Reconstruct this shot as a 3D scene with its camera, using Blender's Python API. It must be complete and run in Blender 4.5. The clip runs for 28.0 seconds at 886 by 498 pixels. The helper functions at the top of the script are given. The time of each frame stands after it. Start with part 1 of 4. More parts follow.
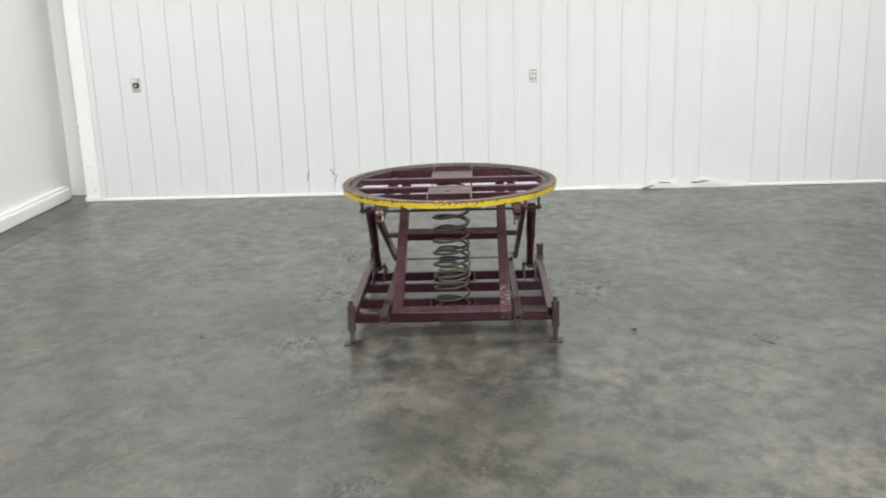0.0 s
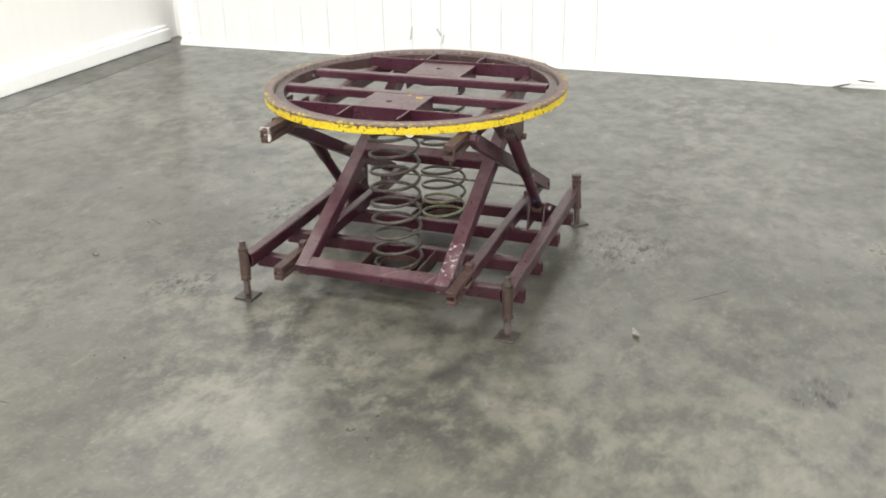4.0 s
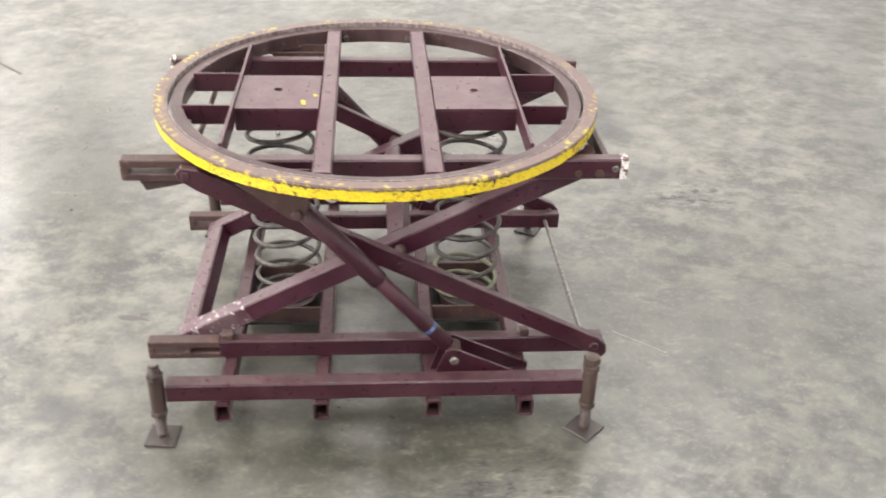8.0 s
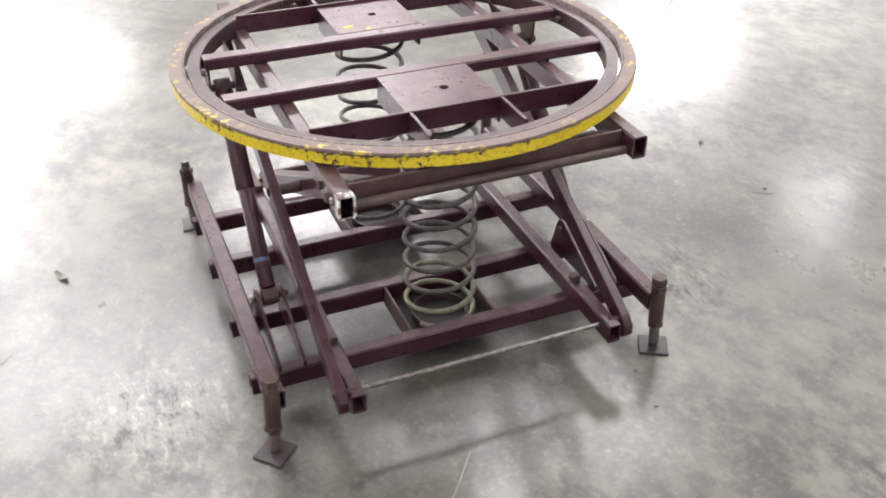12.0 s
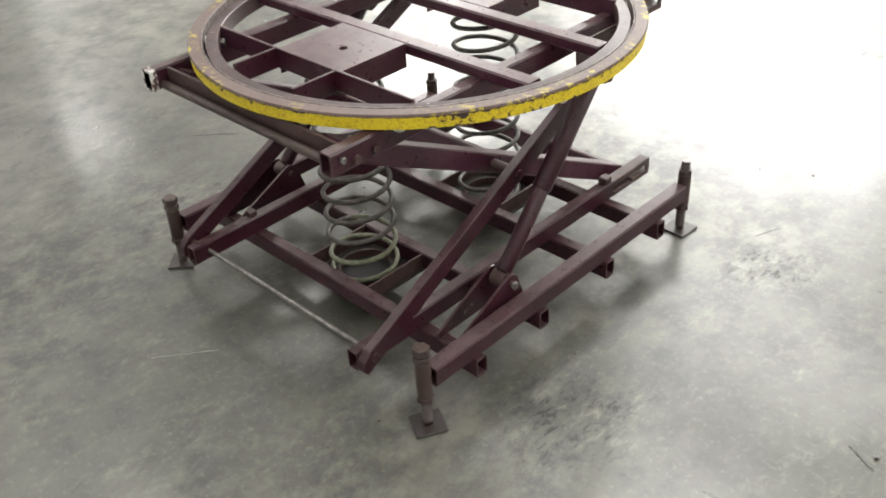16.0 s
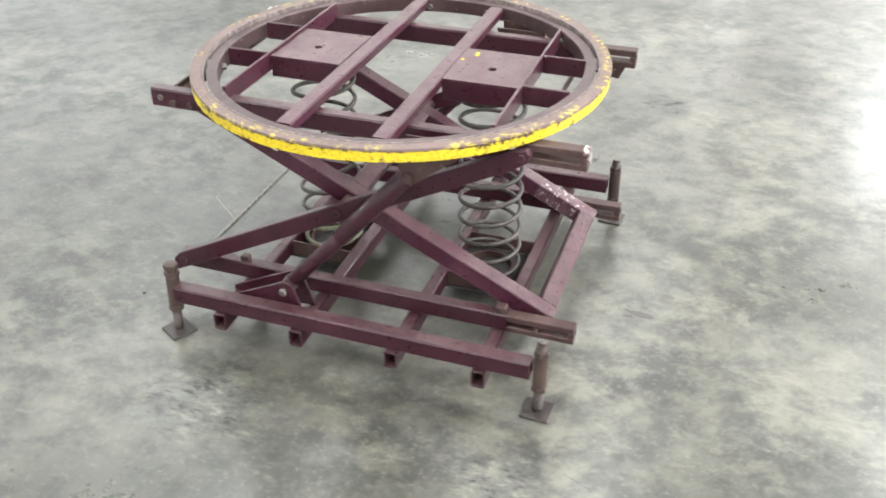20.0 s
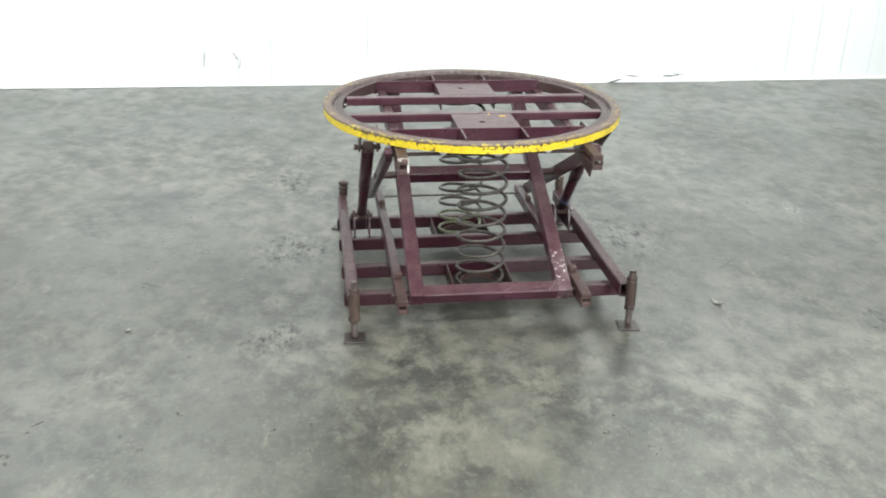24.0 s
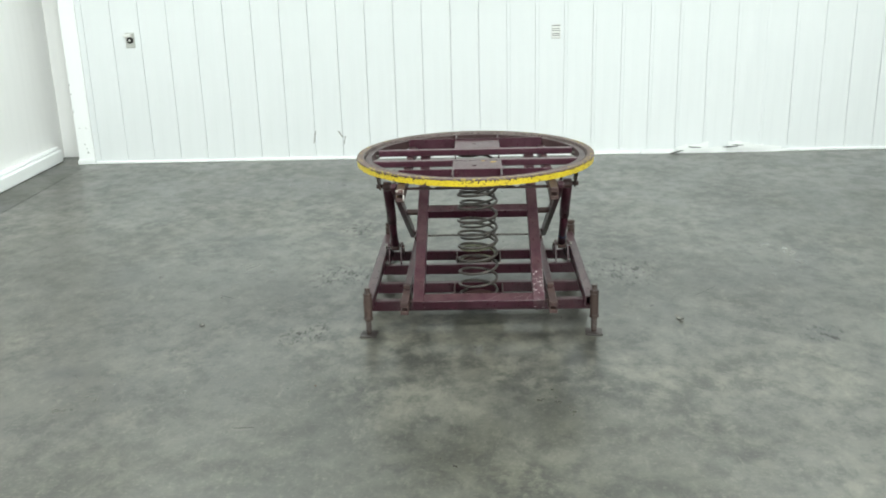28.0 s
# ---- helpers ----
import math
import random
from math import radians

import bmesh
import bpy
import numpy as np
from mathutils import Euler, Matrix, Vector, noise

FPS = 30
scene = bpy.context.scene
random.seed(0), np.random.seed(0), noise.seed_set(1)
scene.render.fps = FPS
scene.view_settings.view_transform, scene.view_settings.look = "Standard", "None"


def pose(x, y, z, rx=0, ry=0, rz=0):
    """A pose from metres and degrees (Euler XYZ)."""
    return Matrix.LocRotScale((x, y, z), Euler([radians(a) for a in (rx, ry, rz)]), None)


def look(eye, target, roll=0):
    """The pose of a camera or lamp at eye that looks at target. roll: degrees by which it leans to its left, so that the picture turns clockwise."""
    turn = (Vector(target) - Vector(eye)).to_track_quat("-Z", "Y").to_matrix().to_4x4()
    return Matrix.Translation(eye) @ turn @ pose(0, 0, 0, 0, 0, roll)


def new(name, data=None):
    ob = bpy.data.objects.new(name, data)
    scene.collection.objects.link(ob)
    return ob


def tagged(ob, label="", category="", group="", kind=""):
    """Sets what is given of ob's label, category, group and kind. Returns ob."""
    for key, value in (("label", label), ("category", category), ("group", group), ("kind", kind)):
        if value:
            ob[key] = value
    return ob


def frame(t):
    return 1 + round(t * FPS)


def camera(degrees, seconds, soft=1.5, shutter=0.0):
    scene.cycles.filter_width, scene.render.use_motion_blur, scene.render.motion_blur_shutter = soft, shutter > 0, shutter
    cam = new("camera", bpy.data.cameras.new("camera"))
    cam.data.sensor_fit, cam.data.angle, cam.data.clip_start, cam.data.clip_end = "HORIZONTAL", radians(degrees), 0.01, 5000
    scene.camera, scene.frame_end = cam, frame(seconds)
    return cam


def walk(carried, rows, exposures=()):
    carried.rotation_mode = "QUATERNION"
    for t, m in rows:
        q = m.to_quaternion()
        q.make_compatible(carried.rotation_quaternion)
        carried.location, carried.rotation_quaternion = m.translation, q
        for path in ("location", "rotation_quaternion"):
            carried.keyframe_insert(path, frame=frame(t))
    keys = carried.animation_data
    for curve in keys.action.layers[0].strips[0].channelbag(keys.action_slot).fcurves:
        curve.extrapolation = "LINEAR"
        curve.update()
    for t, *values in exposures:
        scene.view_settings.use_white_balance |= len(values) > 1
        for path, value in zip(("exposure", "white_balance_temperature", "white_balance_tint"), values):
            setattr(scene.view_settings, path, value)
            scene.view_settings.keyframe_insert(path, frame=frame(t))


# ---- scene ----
cam = camera(50.2, 28.0, 1.8, 0.45)
PATH = [
    (0, (0.138, -4.882, 1.598), (0.063, -2.947, 1.097), -1.8),
    (0.5, (0.137, -4.876, 1.588), (0.001, -2.951, 1.066), -2.0),
    (1, (0.125, -4.859, 1.582), (0.020, -2.939, 1.032), -1.6),
    (1.5, (0.133, -4.801, 1.582), (0.079, -2.883, 1.015), -1.1),
    (2, (0.264, -4.570, 1.569), (0.192, -2.662, 0.973), -1.1),
    (2.5, (0.468, -4.273, 1.573), (0.210, -2.407, 0.902), -1.4),
    (3, (0.693, -3.918, 1.577), (0.361, -2.090, 0.836), -1.2),
    (3.5, (1.008, -3.552, 1.550), (0.528, -1.772, 0.775), -2.0),
    (4, (1.272, -3.190, 1.562), (0.631, -1.469, 0.742), -1.2),
    (4.5, (1.555, -2.822, 1.577), (0.709, -1.185, 0.732), 0.6),
    (5, (1.806, -2.440, 1.591), (0.754, -0.931, 0.732), 2.5),
    (5.5, (1.974, -2.036, 1.604), (0.757, -0.713, 0.729), 3.3),
    (6, (2.106, -1.648, 1.593), (0.714, -0.508, 0.719), 2.6),
    (6.5, (2.246, -1.217, 1.596), (0.697, -0.331, 0.692), 2.3),
    (7, (2.293, -0.825, 1.595), (0.677, -0.109, 0.661), 3.0),
    (7.5, (2.340, -0.383, 1.563), (0.617, -0.027, 0.612), -0.5),
    (8, (2.276, -0.014, 1.611), (0.573, 0.134, 0.573), 2.1),
    (8.5, (2.207, 0.393, 1.603), (0.465, 0.203, 0.640), -0.7),
    (9, (2.155, 0.763, 1.597), (0.477, 0.272, 0.627), 0.4),
    (9.5, (1.979, 1.052, 1.598), (0.441, 0.371, 0.515), 1.1),
    (10, (1.790, 1.310, 1.615), (0.371, 0.432, 0.512), 1.4),
    (10.5, (1.560, 1.570, 1.600), (0.335, 0.440, 0.495), -0.7),
    (11, (1.311, 1.734, 1.584), (0.287, 0.438, 0.457), -1.3),
    (11.5, (1.030, 1.905, 1.576), (0.191, 0.469, 0.465), -1.6),
    (12, (0.736, 2.058, 1.574), (0.103, 0.523, 0.459), 0.1),
    (12.5, (0.450, 2.118, 1.556), (-0.016, 0.516, 0.453), 2.2),
    (13, (0.132, 2.231, 1.550), (-0.116, 0.544, 0.455), 1.8),
    (13.5, (-0.221, 2.283, 1.540), (-0.214, 0.557, 0.456), 1.0),
    (14, (-0.564, 2.255, 1.530), (-0.293, 0.552, 0.453), 0.1),
    (14.5, (-0.855, 2.125, 1.524), (-0.342, 0.522, 0.444), -0.3),
    (15, (-1.147, 1.972, 1.525), (-0.416, 0.458, 0.443), 1.0),
    (15.5, (-1.397, 1.783, 1.566), (-0.417, 0.416, 0.483), -1.5),
    (16, (-1.636, 1.551, 1.537), (-0.454, 0.400, 0.407), -3.5),
    (16.5, (-1.767, 1.283, 1.542), (-0.462, 0.290, 0.397), -4.2),
    (17, (-1.953, 0.987, 1.524), (-0.536, 0.194, 0.357), -1.5),
    (17.5, (-2.041, 0.717, 1.552), (-0.541, 0.122, 0.371), 1.9),
    (18, (-2.114, 0.447, 1.585), (-0.525, 0.094, 0.424), 1.3),
    (18.5, (-2.246, 0.109, 1.629), (-0.611, 0.011, 0.482), 1.1),
    (19, (-2.262, -0.165, 1.639), (-0.608, -0.062, 0.519), 0.9),
    (19.5, (-2.285, -0.472, 1.660), (-0.652, -0.120, 0.559), 0.0),
    (20, (-2.242, -0.898, 1.651), (-0.663, -0.340, 0.559), -0.4),
    (20.5, (-2.109, -1.239, 1.626), (-0.605, -0.464, 0.559), -0.8),
    (21, (-1.969, -1.550, 1.628), (-0.553, -0.561, 0.590), -0.3),
    (21.5, (-1.708, -1.833, 1.621), (-0.437, -0.613, 0.635), 0.5),
    (22, (-1.412, -2.117, 1.615), (-0.327, -0.695, 0.682), 1.5),
    (22.5, (-1.173, -2.432, 1.617), (-0.290, -0.879, 0.719), 2.0),
    (23, (-0.979, -2.767, 1.585), (-0.280, -1.065, 0.801), 1.3),
    (23.5, (-0.775, -3.091, 1.585), (-0.282, -1.336, 0.761), 1.5),
    (24, (-0.608, -3.454, 1.599), (-0.343, -1.635, 0.811), 1.3),
    (24.5, (-0.491, -3.794, 1.635), (-0.318, -1.951, 0.879), 0.7),
    (25, (-0.318, -4.059, 1.617), (-0.212, -2.194, 0.903), 0.4),
    (25.5, (-0.146, -4.298, 1.559), (-0.129, -2.419, 0.874), -2.1),
    (26, (-0.042, -4.426, 1.562), (-0.106, -2.538, 0.902), -0.5),
    (26.5, (0.003, -4.429, 1.619), (-0.091, -2.543, 0.960), -0.5),
    (27, (0.005, -4.413, 1.613), (-0.061, -2.508, 1.009), -1.4),
    (27.5, (0.003, -4.395, 1.606), (-0.056, -2.483, 1.024), -1.2),
    (28, (0.013, -4.398, 1.610), (-0.067, -2.491, 1.011), -1.6),
]
EXPOSURES = [(0, 0.01, 6560, 7.5), (2, 0.14, 6680, 6.5), (3, 0.36, 6750, 6.5), (6, 0.91, 6880, 9.4), (8, 1.20, 6700, 11.6), (9, 1.03, 6640, 11.4),
             (10, 1.10, 6600, 11.8), (12, 0.82, 6560, 13.5), (15, 0.32, 6820, 7.0), (16, 0.45, 6680, 6.8), (17, 0.62, 6290, 7.0), (18, 0.80, 6200, 7.7),
             (19, 1.18, 6200, 9.2), (20, 1.33, 6330, 6.6), (23, 0.92, 6250, 4.2), (24, 0.76, 6310, 1.5), (25, 0.52, 6310, -2.5), (26, 0.36, 6280, -1.5),
             (28, 0.26, 6280, -3.0)]
walk(cam, [(t, look(eye, target, roll)) for t, eye, target, roll in PATH], EXPOSURES)

# ---------------------------------------------------------------- world and lamps
world = bpy.data.worlds.new("world")
scene.world = world
world.use_nodes = True
world.node_tree.nodes["Background"].inputs["Color"].default_value = (0.9, 0.95, 1.0, 1)
world.node_tree.nodes["Background"].inputs["Strength"].default_value = 0.05

CEIL = 5.0
W, E_, N_ = -3.58, 4.50, 3.248          # faces of the bay's west, east and north walls
N_END, RECESS = -3.285, 3.55           # west end of the north wall, and the recess behind it
BAY = -1.7                             # assumed end of the bay's side walls; the unseen hall beyond lets light in
BAY_E = -0.5                           # the east wall ends sooner, assumed so that eastern lamps reach in
HALL = (-10.0, 12.0, -16.0)            # west, east and south faces of the hall, unseen and assumed

# ---------------------------------------------------------------- materials


def mat(name, base, rough=0.5, metal=0.0, spec=0.5):
    m = bpy.data.materials.new(name)
    m.use_nodes = True
    b = m.node_tree.nodes["Principled BSDF"]
    b.inputs["Base Color"].default_value = (*base, 1)
    b.inputs["Roughness"].default_value = rough
    b.inputs["Metallic"].default_value = metal
    b.inputs["Specular IOR Level"].default_value = spec
    return m, m.node_tree, b


def node(nt, kind, **inputs):
    n = nt.nodes.new(kind)
    for k, v in inputs.items():
        n.inputs[k.replace("_", " ")].default_value = v
    return n


def noise_at(nt, scale, detail=4.0, rough=0.55, stretch=None, space="Object"):
    co = nt.nodes.new("ShaderNodeTexCoord")
    n = node(nt, "ShaderNodeTexNoise", Scale=scale, Detail=detail, Roughness=rough)
    if stretch:
        mp = nt.nodes.new("ShaderNodeMapping")
        mp.inputs["Scale"].default_value = stretch
        nt.links.new(co.outputs[space], mp.inputs["Vector"])
        nt.links.new(mp.outputs["Vector"], n.inputs["Vector"])
    else:
        nt.links.new(co.outputs[space], n.inputs["Vector"])
    return n.outputs["Fac"]


def ramp(nt, fac, stops):
    r = nt.nodes.new("ShaderNodeValToRGB")
    while len(r.color_ramp.elements) < len(stops):
        r.color_ramp.elements.new(0.5)
    for e, (p, c) in zip(r.color_ramp.elements, stops):
        e.position, e.color = p, (c if len(c) == 4 else (*c, 1)) if isinstance(c, tuple) else (c, c, c, 1)
    nt.links.new(fac, r.inputs["Fac"])
    return r.outputs["Color"]


def mix(nt, fac, a, b, kind="MIX"):
    n = nt.nodes.new("ShaderNodeMix")
    n.data_type, n.blend_type = "RGBA", kind
    for sock, v in ((n.inputs[0], fac), (n.inputs[6], a), (n.inputs[7], b)):
        if isinstance(v, bpy.types.NodeSocket):
            nt.links.new(v, sock)
        elif isinstance(v, tuple):
            sock.default_value = (*v, 1)
        else:
            sock.default_value = v
    return n.outputs[2]


def bump(nt, bsdf, height, strength=0.2, dist=0.002):
    b = node(nt, "ShaderNodeBump", Strength=strength, Distance=dist)
    nt.links.new(height, b.inputs["Height"])
    nt.links.new(b.outputs["Normal"], bsdf.inputs["Normal"])


def times(nt, a, b):
    n = node(nt, "ShaderNodeMath")
    n.operation = "MULTIPLY"
    for sock, v in ((n.inputs[0], a), (n.inputs[1], b)):
        if isinstance(v, bpy.types.NodeSocket):
            nt.links.new(v, sock)
        else:
            sock.default_value = v
    return n.outputs[0]


def painted(name, base, dusty, rust, wear=0.62, rough=0.5, dust=0.0):
    """Old paint: tone patches, dust on it, chips down to rust."""
    m, nt, b = mat(name, base, rough, 0.0, 0.36)
    broad = noise_at(nt, 7.0, 5.0)
    fine = noise_at(nt, 60.0, 6.0, 0.65)
    tone = mix(nt, ramp(nt, broad, [(0.35, 0.0), (0.7, 1.0)]), base, dusty)
    streak = noise_at(nt, 25.0, 5.0, 0.6, (1.0, 1.0, 0.35))
    tone = mix(nt, ramp(nt, streak, [(0.45, 0.0), (0.82, 0.7)]), tone, tuple(0.42 * v for v in base))
    worn = noise_at(nt, 3.2, 6.0, 0.7)
    chips = mix(nt, 1.0, ramp(nt, fine, [(wear, 0.0), (wear + 0.04, 1.0)]), times(nt, ramp(nt, noise_at(nt, 120.0, 4.0, 0.7), [(0.5, 0.0), (0.66, 0.5)]), ramp(nt, worn, [(0.56, 0.0), (0.70, 1.0)])), "ADD")
    # paint rubbed off along the edges
    geo, bev = nt.nodes.new("ShaderNodeNewGeometry"), nt.nodes.new("ShaderNodeBevel")
    bev.samples = 4
    bev.inputs["Radius"].default_value = 0.0045
    dot = nt.nodes.new("ShaderNodeVectorMath")
    dot.operation = "DOT_PRODUCT"
    nt.links.new(bev.outputs["Normal"], dot.inputs[0])
    nt.links.new(geo.outputs["Normal"], dot.inputs[1])
    edge_ = times(nt, ramp(nt, dot.outputs["Value"], [(0.80, 1.0), (0.97, 0.0)]), ramp(nt, noise_at(nt, 28.0, 6.0, 0.7), [(0.44, 0.0), (0.60, 0.8)]))
    tone = mix(nt, edge_, tone, tuple(0.5 * v + 0.06 for v in rust))
    tone = mix(nt, chips, tone, rust)
    if dust:
        # dust and grit lying on the upper faces
        sep = nt.nodes.new("ShaderNodeSeparateXYZ")
        nt.links.new(geo.outputs["Normal"], sep.inputs["Vector"])
        lying = times(nt, ramp(nt, sep.outputs["Z"], [(0.75, 0.0), (0.97, dust)]), ramp(nt, noise_at(nt, 16.0, 7.0, 0.7), [(0.36, 0.15), (0.62, 1.0)]))
        tone = mix(nt, lying, tone, (0.17, 0.125, 0.115))
    nt.links.new(tone, b.inputs["Base Color"])
    nt.links.new(ramp(nt, fine, [(0.3, rough - 0.05), (0.75, rough + 0.10)]), b.inputs["Roughness"])
    bump(nt, b, fine, 0.12, 0.0010)
    return m


MAROON = painted("maroon_paint", (0.029, 0.0062, 0.0118), (0.044, 0.013, 0.021), (0.11, 0.075, 0.065), 0.71, 0.30, 0.26)
PLUM = painted("plum_paint", (0.040, 0.0088, 0.0176), (0.060, 0.020, 0.033), (0.18, 0.12, 0.11), 0.71, 0.30, 0.36)
BROWN = painted("brown_rusty_steel", (0.040, 0.020, 0.019), (0.070, 0.040, 0.036), (0.11, 0.06, 0.038), 0.62, 0.5)
PLATE_STEEL = painted("dark_worn_plate_steel", (0.030, 0.024, 0.023), (0.055, 0.045, 0.042), (0.10, 0.085, 0.08), 0.66, 0.32)
LEG_RUST = painted("rusty_thread_steel", (0.034, 0.020, 0.017), (0.068, 0.044, 0.037), (0.025, 0.016, 0.014), 0.62, 0.45)


def ring_top_material():
    m, nt, b = mat("worn_ring_top", (0.13, 0.085, 0.07), 0.5)
    broad, fine, chip = noise_at(nt, 9.0), noise_at(nt, 90.0, 6.0), noise_at(nt, 50.0, 7.0, 0.72)
    area = noise_at(nt, 5.0, 2.0)
    tone = mix(nt, broad, (0.078, 0.047, 0.042), (0.150, 0.100, 0.088))
    tone = mix(nt, ramp(nt, fine, [(0.35, 0.4), (0.5, 0.0)]), tone, (0.05, 0.03, 0.03))
    co, far = nt.nodes.new("ShaderNodeTexCoord"), nt.nodes.new("ShaderNodeVectorMath")
    far.operation = "DISTANCE"
    far.inputs[1].default_value = (-0.008, 0.004, 0.705)
    nt.links.new(co.outputs["Object"], far.inputs[0])
    out = node(nt, "ShaderNodeMapRange")
    for key, v in (("From Min", 0.527), ("From Max", 0.556)):
        out.inputs[key].default_value = v
    nt.links.new(far.outputs["Value"], out.inputs["Value"])
    flecks = times(nt, ramp(nt, chip, [(0.535, 0.0), (0.565, 0.85)]), ramp(nt, area, [(0.43, 0.0), (0.53, 1.0)]))
    flecks = times(nt, flecks, ramp(nt, out.outputs["Result"], [(0.15, 0.1), (0.6, 1.0)]))
    nt.links.new(mix(nt, flecks, tone, (0.44, 0.35, 0.035)), b.inputs["Base Color"])
    bump(nt, b, fine, 0.3, 0.001)
    return m


def yellow_material():
    m, nt, b = mat("chipped_yellow_paint", (0.78, 0.58, 0.010), 0.42)
    chip, fine, area = noise_at(nt, 62.0, 8.0, 0.70), noise_at(nt, 150.0, 5.0), noise_at(nt, 5.0, 3.0)
    tone = mix(nt, noise_at(nt, 12.0), (0.46, 0.33, 0.010), (0.68, 0.54, 0.022))
    tone = mix(nt, ramp(nt, fine, [(0.48, 0.0), (0.68, 0.7)]), tone, (0.26, 0.155, 0.012))
    # how near the upper and the lower edge of the rim
    co, sep = nt.nodes.new("ShaderNodeTexCoord"), nt.nodes.new("ShaderNodeSeparateXYZ")
    nt.links.new(co.outputs["Object"], sep.inputs["Vector"])
    high = node(nt, "ShaderNodeMapRange")
    for key, v in (("From Min", 0.672), ("From Max", 0.699)):
        high.inputs[key].default_value = v
    nt.links.new(sep.outputs["Z"], high.inputs["Value"])
    rubbed = ramp(nt, high.outputs["Result"], [(0.0, 0.07), (0.10, 0.0), (0.60, 0.0), (0.80, 0.03), (0.91, 0.11), (1.0, 0.32)])
    add = node(nt, "ShaderNodeMath")
    add.operation = "MULTIPLY_ADD"
    add.inputs[1].default_value = 0.45
    nt.links.new(area, add.inputs[0])
    nt.links.new(chip, add.inputs[2])
    both = nt.nodes.new("ShaderNodeMath")
    nt.links.new(add.outputs[0], both.inputs[0])
    nt.links.new(rubbed, both.inputs[1])
    worn = ramp(nt, both.outputs[0], [(0.822, 0.0), (0.842, 1.0)])
    nt.links.new(mix(nt, worn, tone, (0.042, 0.022, 0.018)), b.inputs["Base Color"])
    nt.links.new(ramp(nt, worn, [(0.0, 0.4), (1.0, 0.65)]), b.inputs["Roughness"])
    bump(nt, b, chip, 0.2, 0.001)
    return m


RING_TOP, YELLOW = ring_top_material(), yellow_material()


def spring_material(name, a, c):
    m, nt, b = mat(name, a, 0.5)
    fine = noise_at(nt, 70.0, 5.0)
    nt.links.new(mix(nt, ramp(nt, fine, [(0.4, 0.0), (0.65, 1.0)]), a, c), b.inputs["Base Color"])
    bump(nt, b, fine, 0.2, 0.0008)
    return m


SPRING = spring_material("dark_spring_steel", (0.022, 0.018, 0.016), (0.062, 0.050, 0.042))
SPRING_GREEN = spring_material("faded_green_spring_paint", (0.085, 0.088, 0.052), (0.15, 0.152, 0.098))
STEEL = mat("bright_zinc_steel", (0.55, 0.53, 0.5), 0.32, 0.9)[0]
ROD_STEEL = spring_material("dull_rod_steel", (0.12, 0.11, 0.10), (0.22, 0.205, 0.19))
ROD_STEEL.node_tree.nodes["Principled BSDF"].inputs["Metallic"].default_value = 0.7
ROD_STEEL.node_tree.nodes["Principled BSDF"].inputs["Roughness"].default_value = 0.38
WHITE_TIP = painted("worn_white_tip_paint", (0.72, 0.71, 0.69), (0.5, 0.47, 0.44), (0.09, 0.05, 0.045), 0.47, 0.35)
# black of the socket outlet, and of shade at spring seats and wall flashing
DARK = mat("flat_black", (0.02, 0.018, 0.017), 0.7)[0]
YELLOW_FLECK = mat("yellow_fleck_paint", (0.7, 0.46, 0.02), 0.5)[0]
BLUE_LABEL = spring_material("blue_label_foil", (0.03, 0.045, 0.10), (0.10, 0.15, 0.28))


def noise_dir(nt, scale, detail, rough, turn, stretch, distort=0.0):
    """Noise drawn out along one heading on the floor."""
    co = nt.nodes.new("ShaderNodeTexCoord")
    mp = nt.nodes.new("ShaderNodeMapping")
    mp.inputs["Rotation"].default_value = (0, 0, radians(turn))
    mp.inputs["Scale"].default_value = stretch
    n = node(nt, "ShaderNodeTexNoise", Scale=scale, Detail=detail, Roughness=rough, Distortion=distort)
    nt.links.new(co.outputs["Object"], mp.inputs["Vector"])
    nt.links.new(mp.outputs["Vector"], n.inputs["Vector"])
    return n.outputs["Fac"]


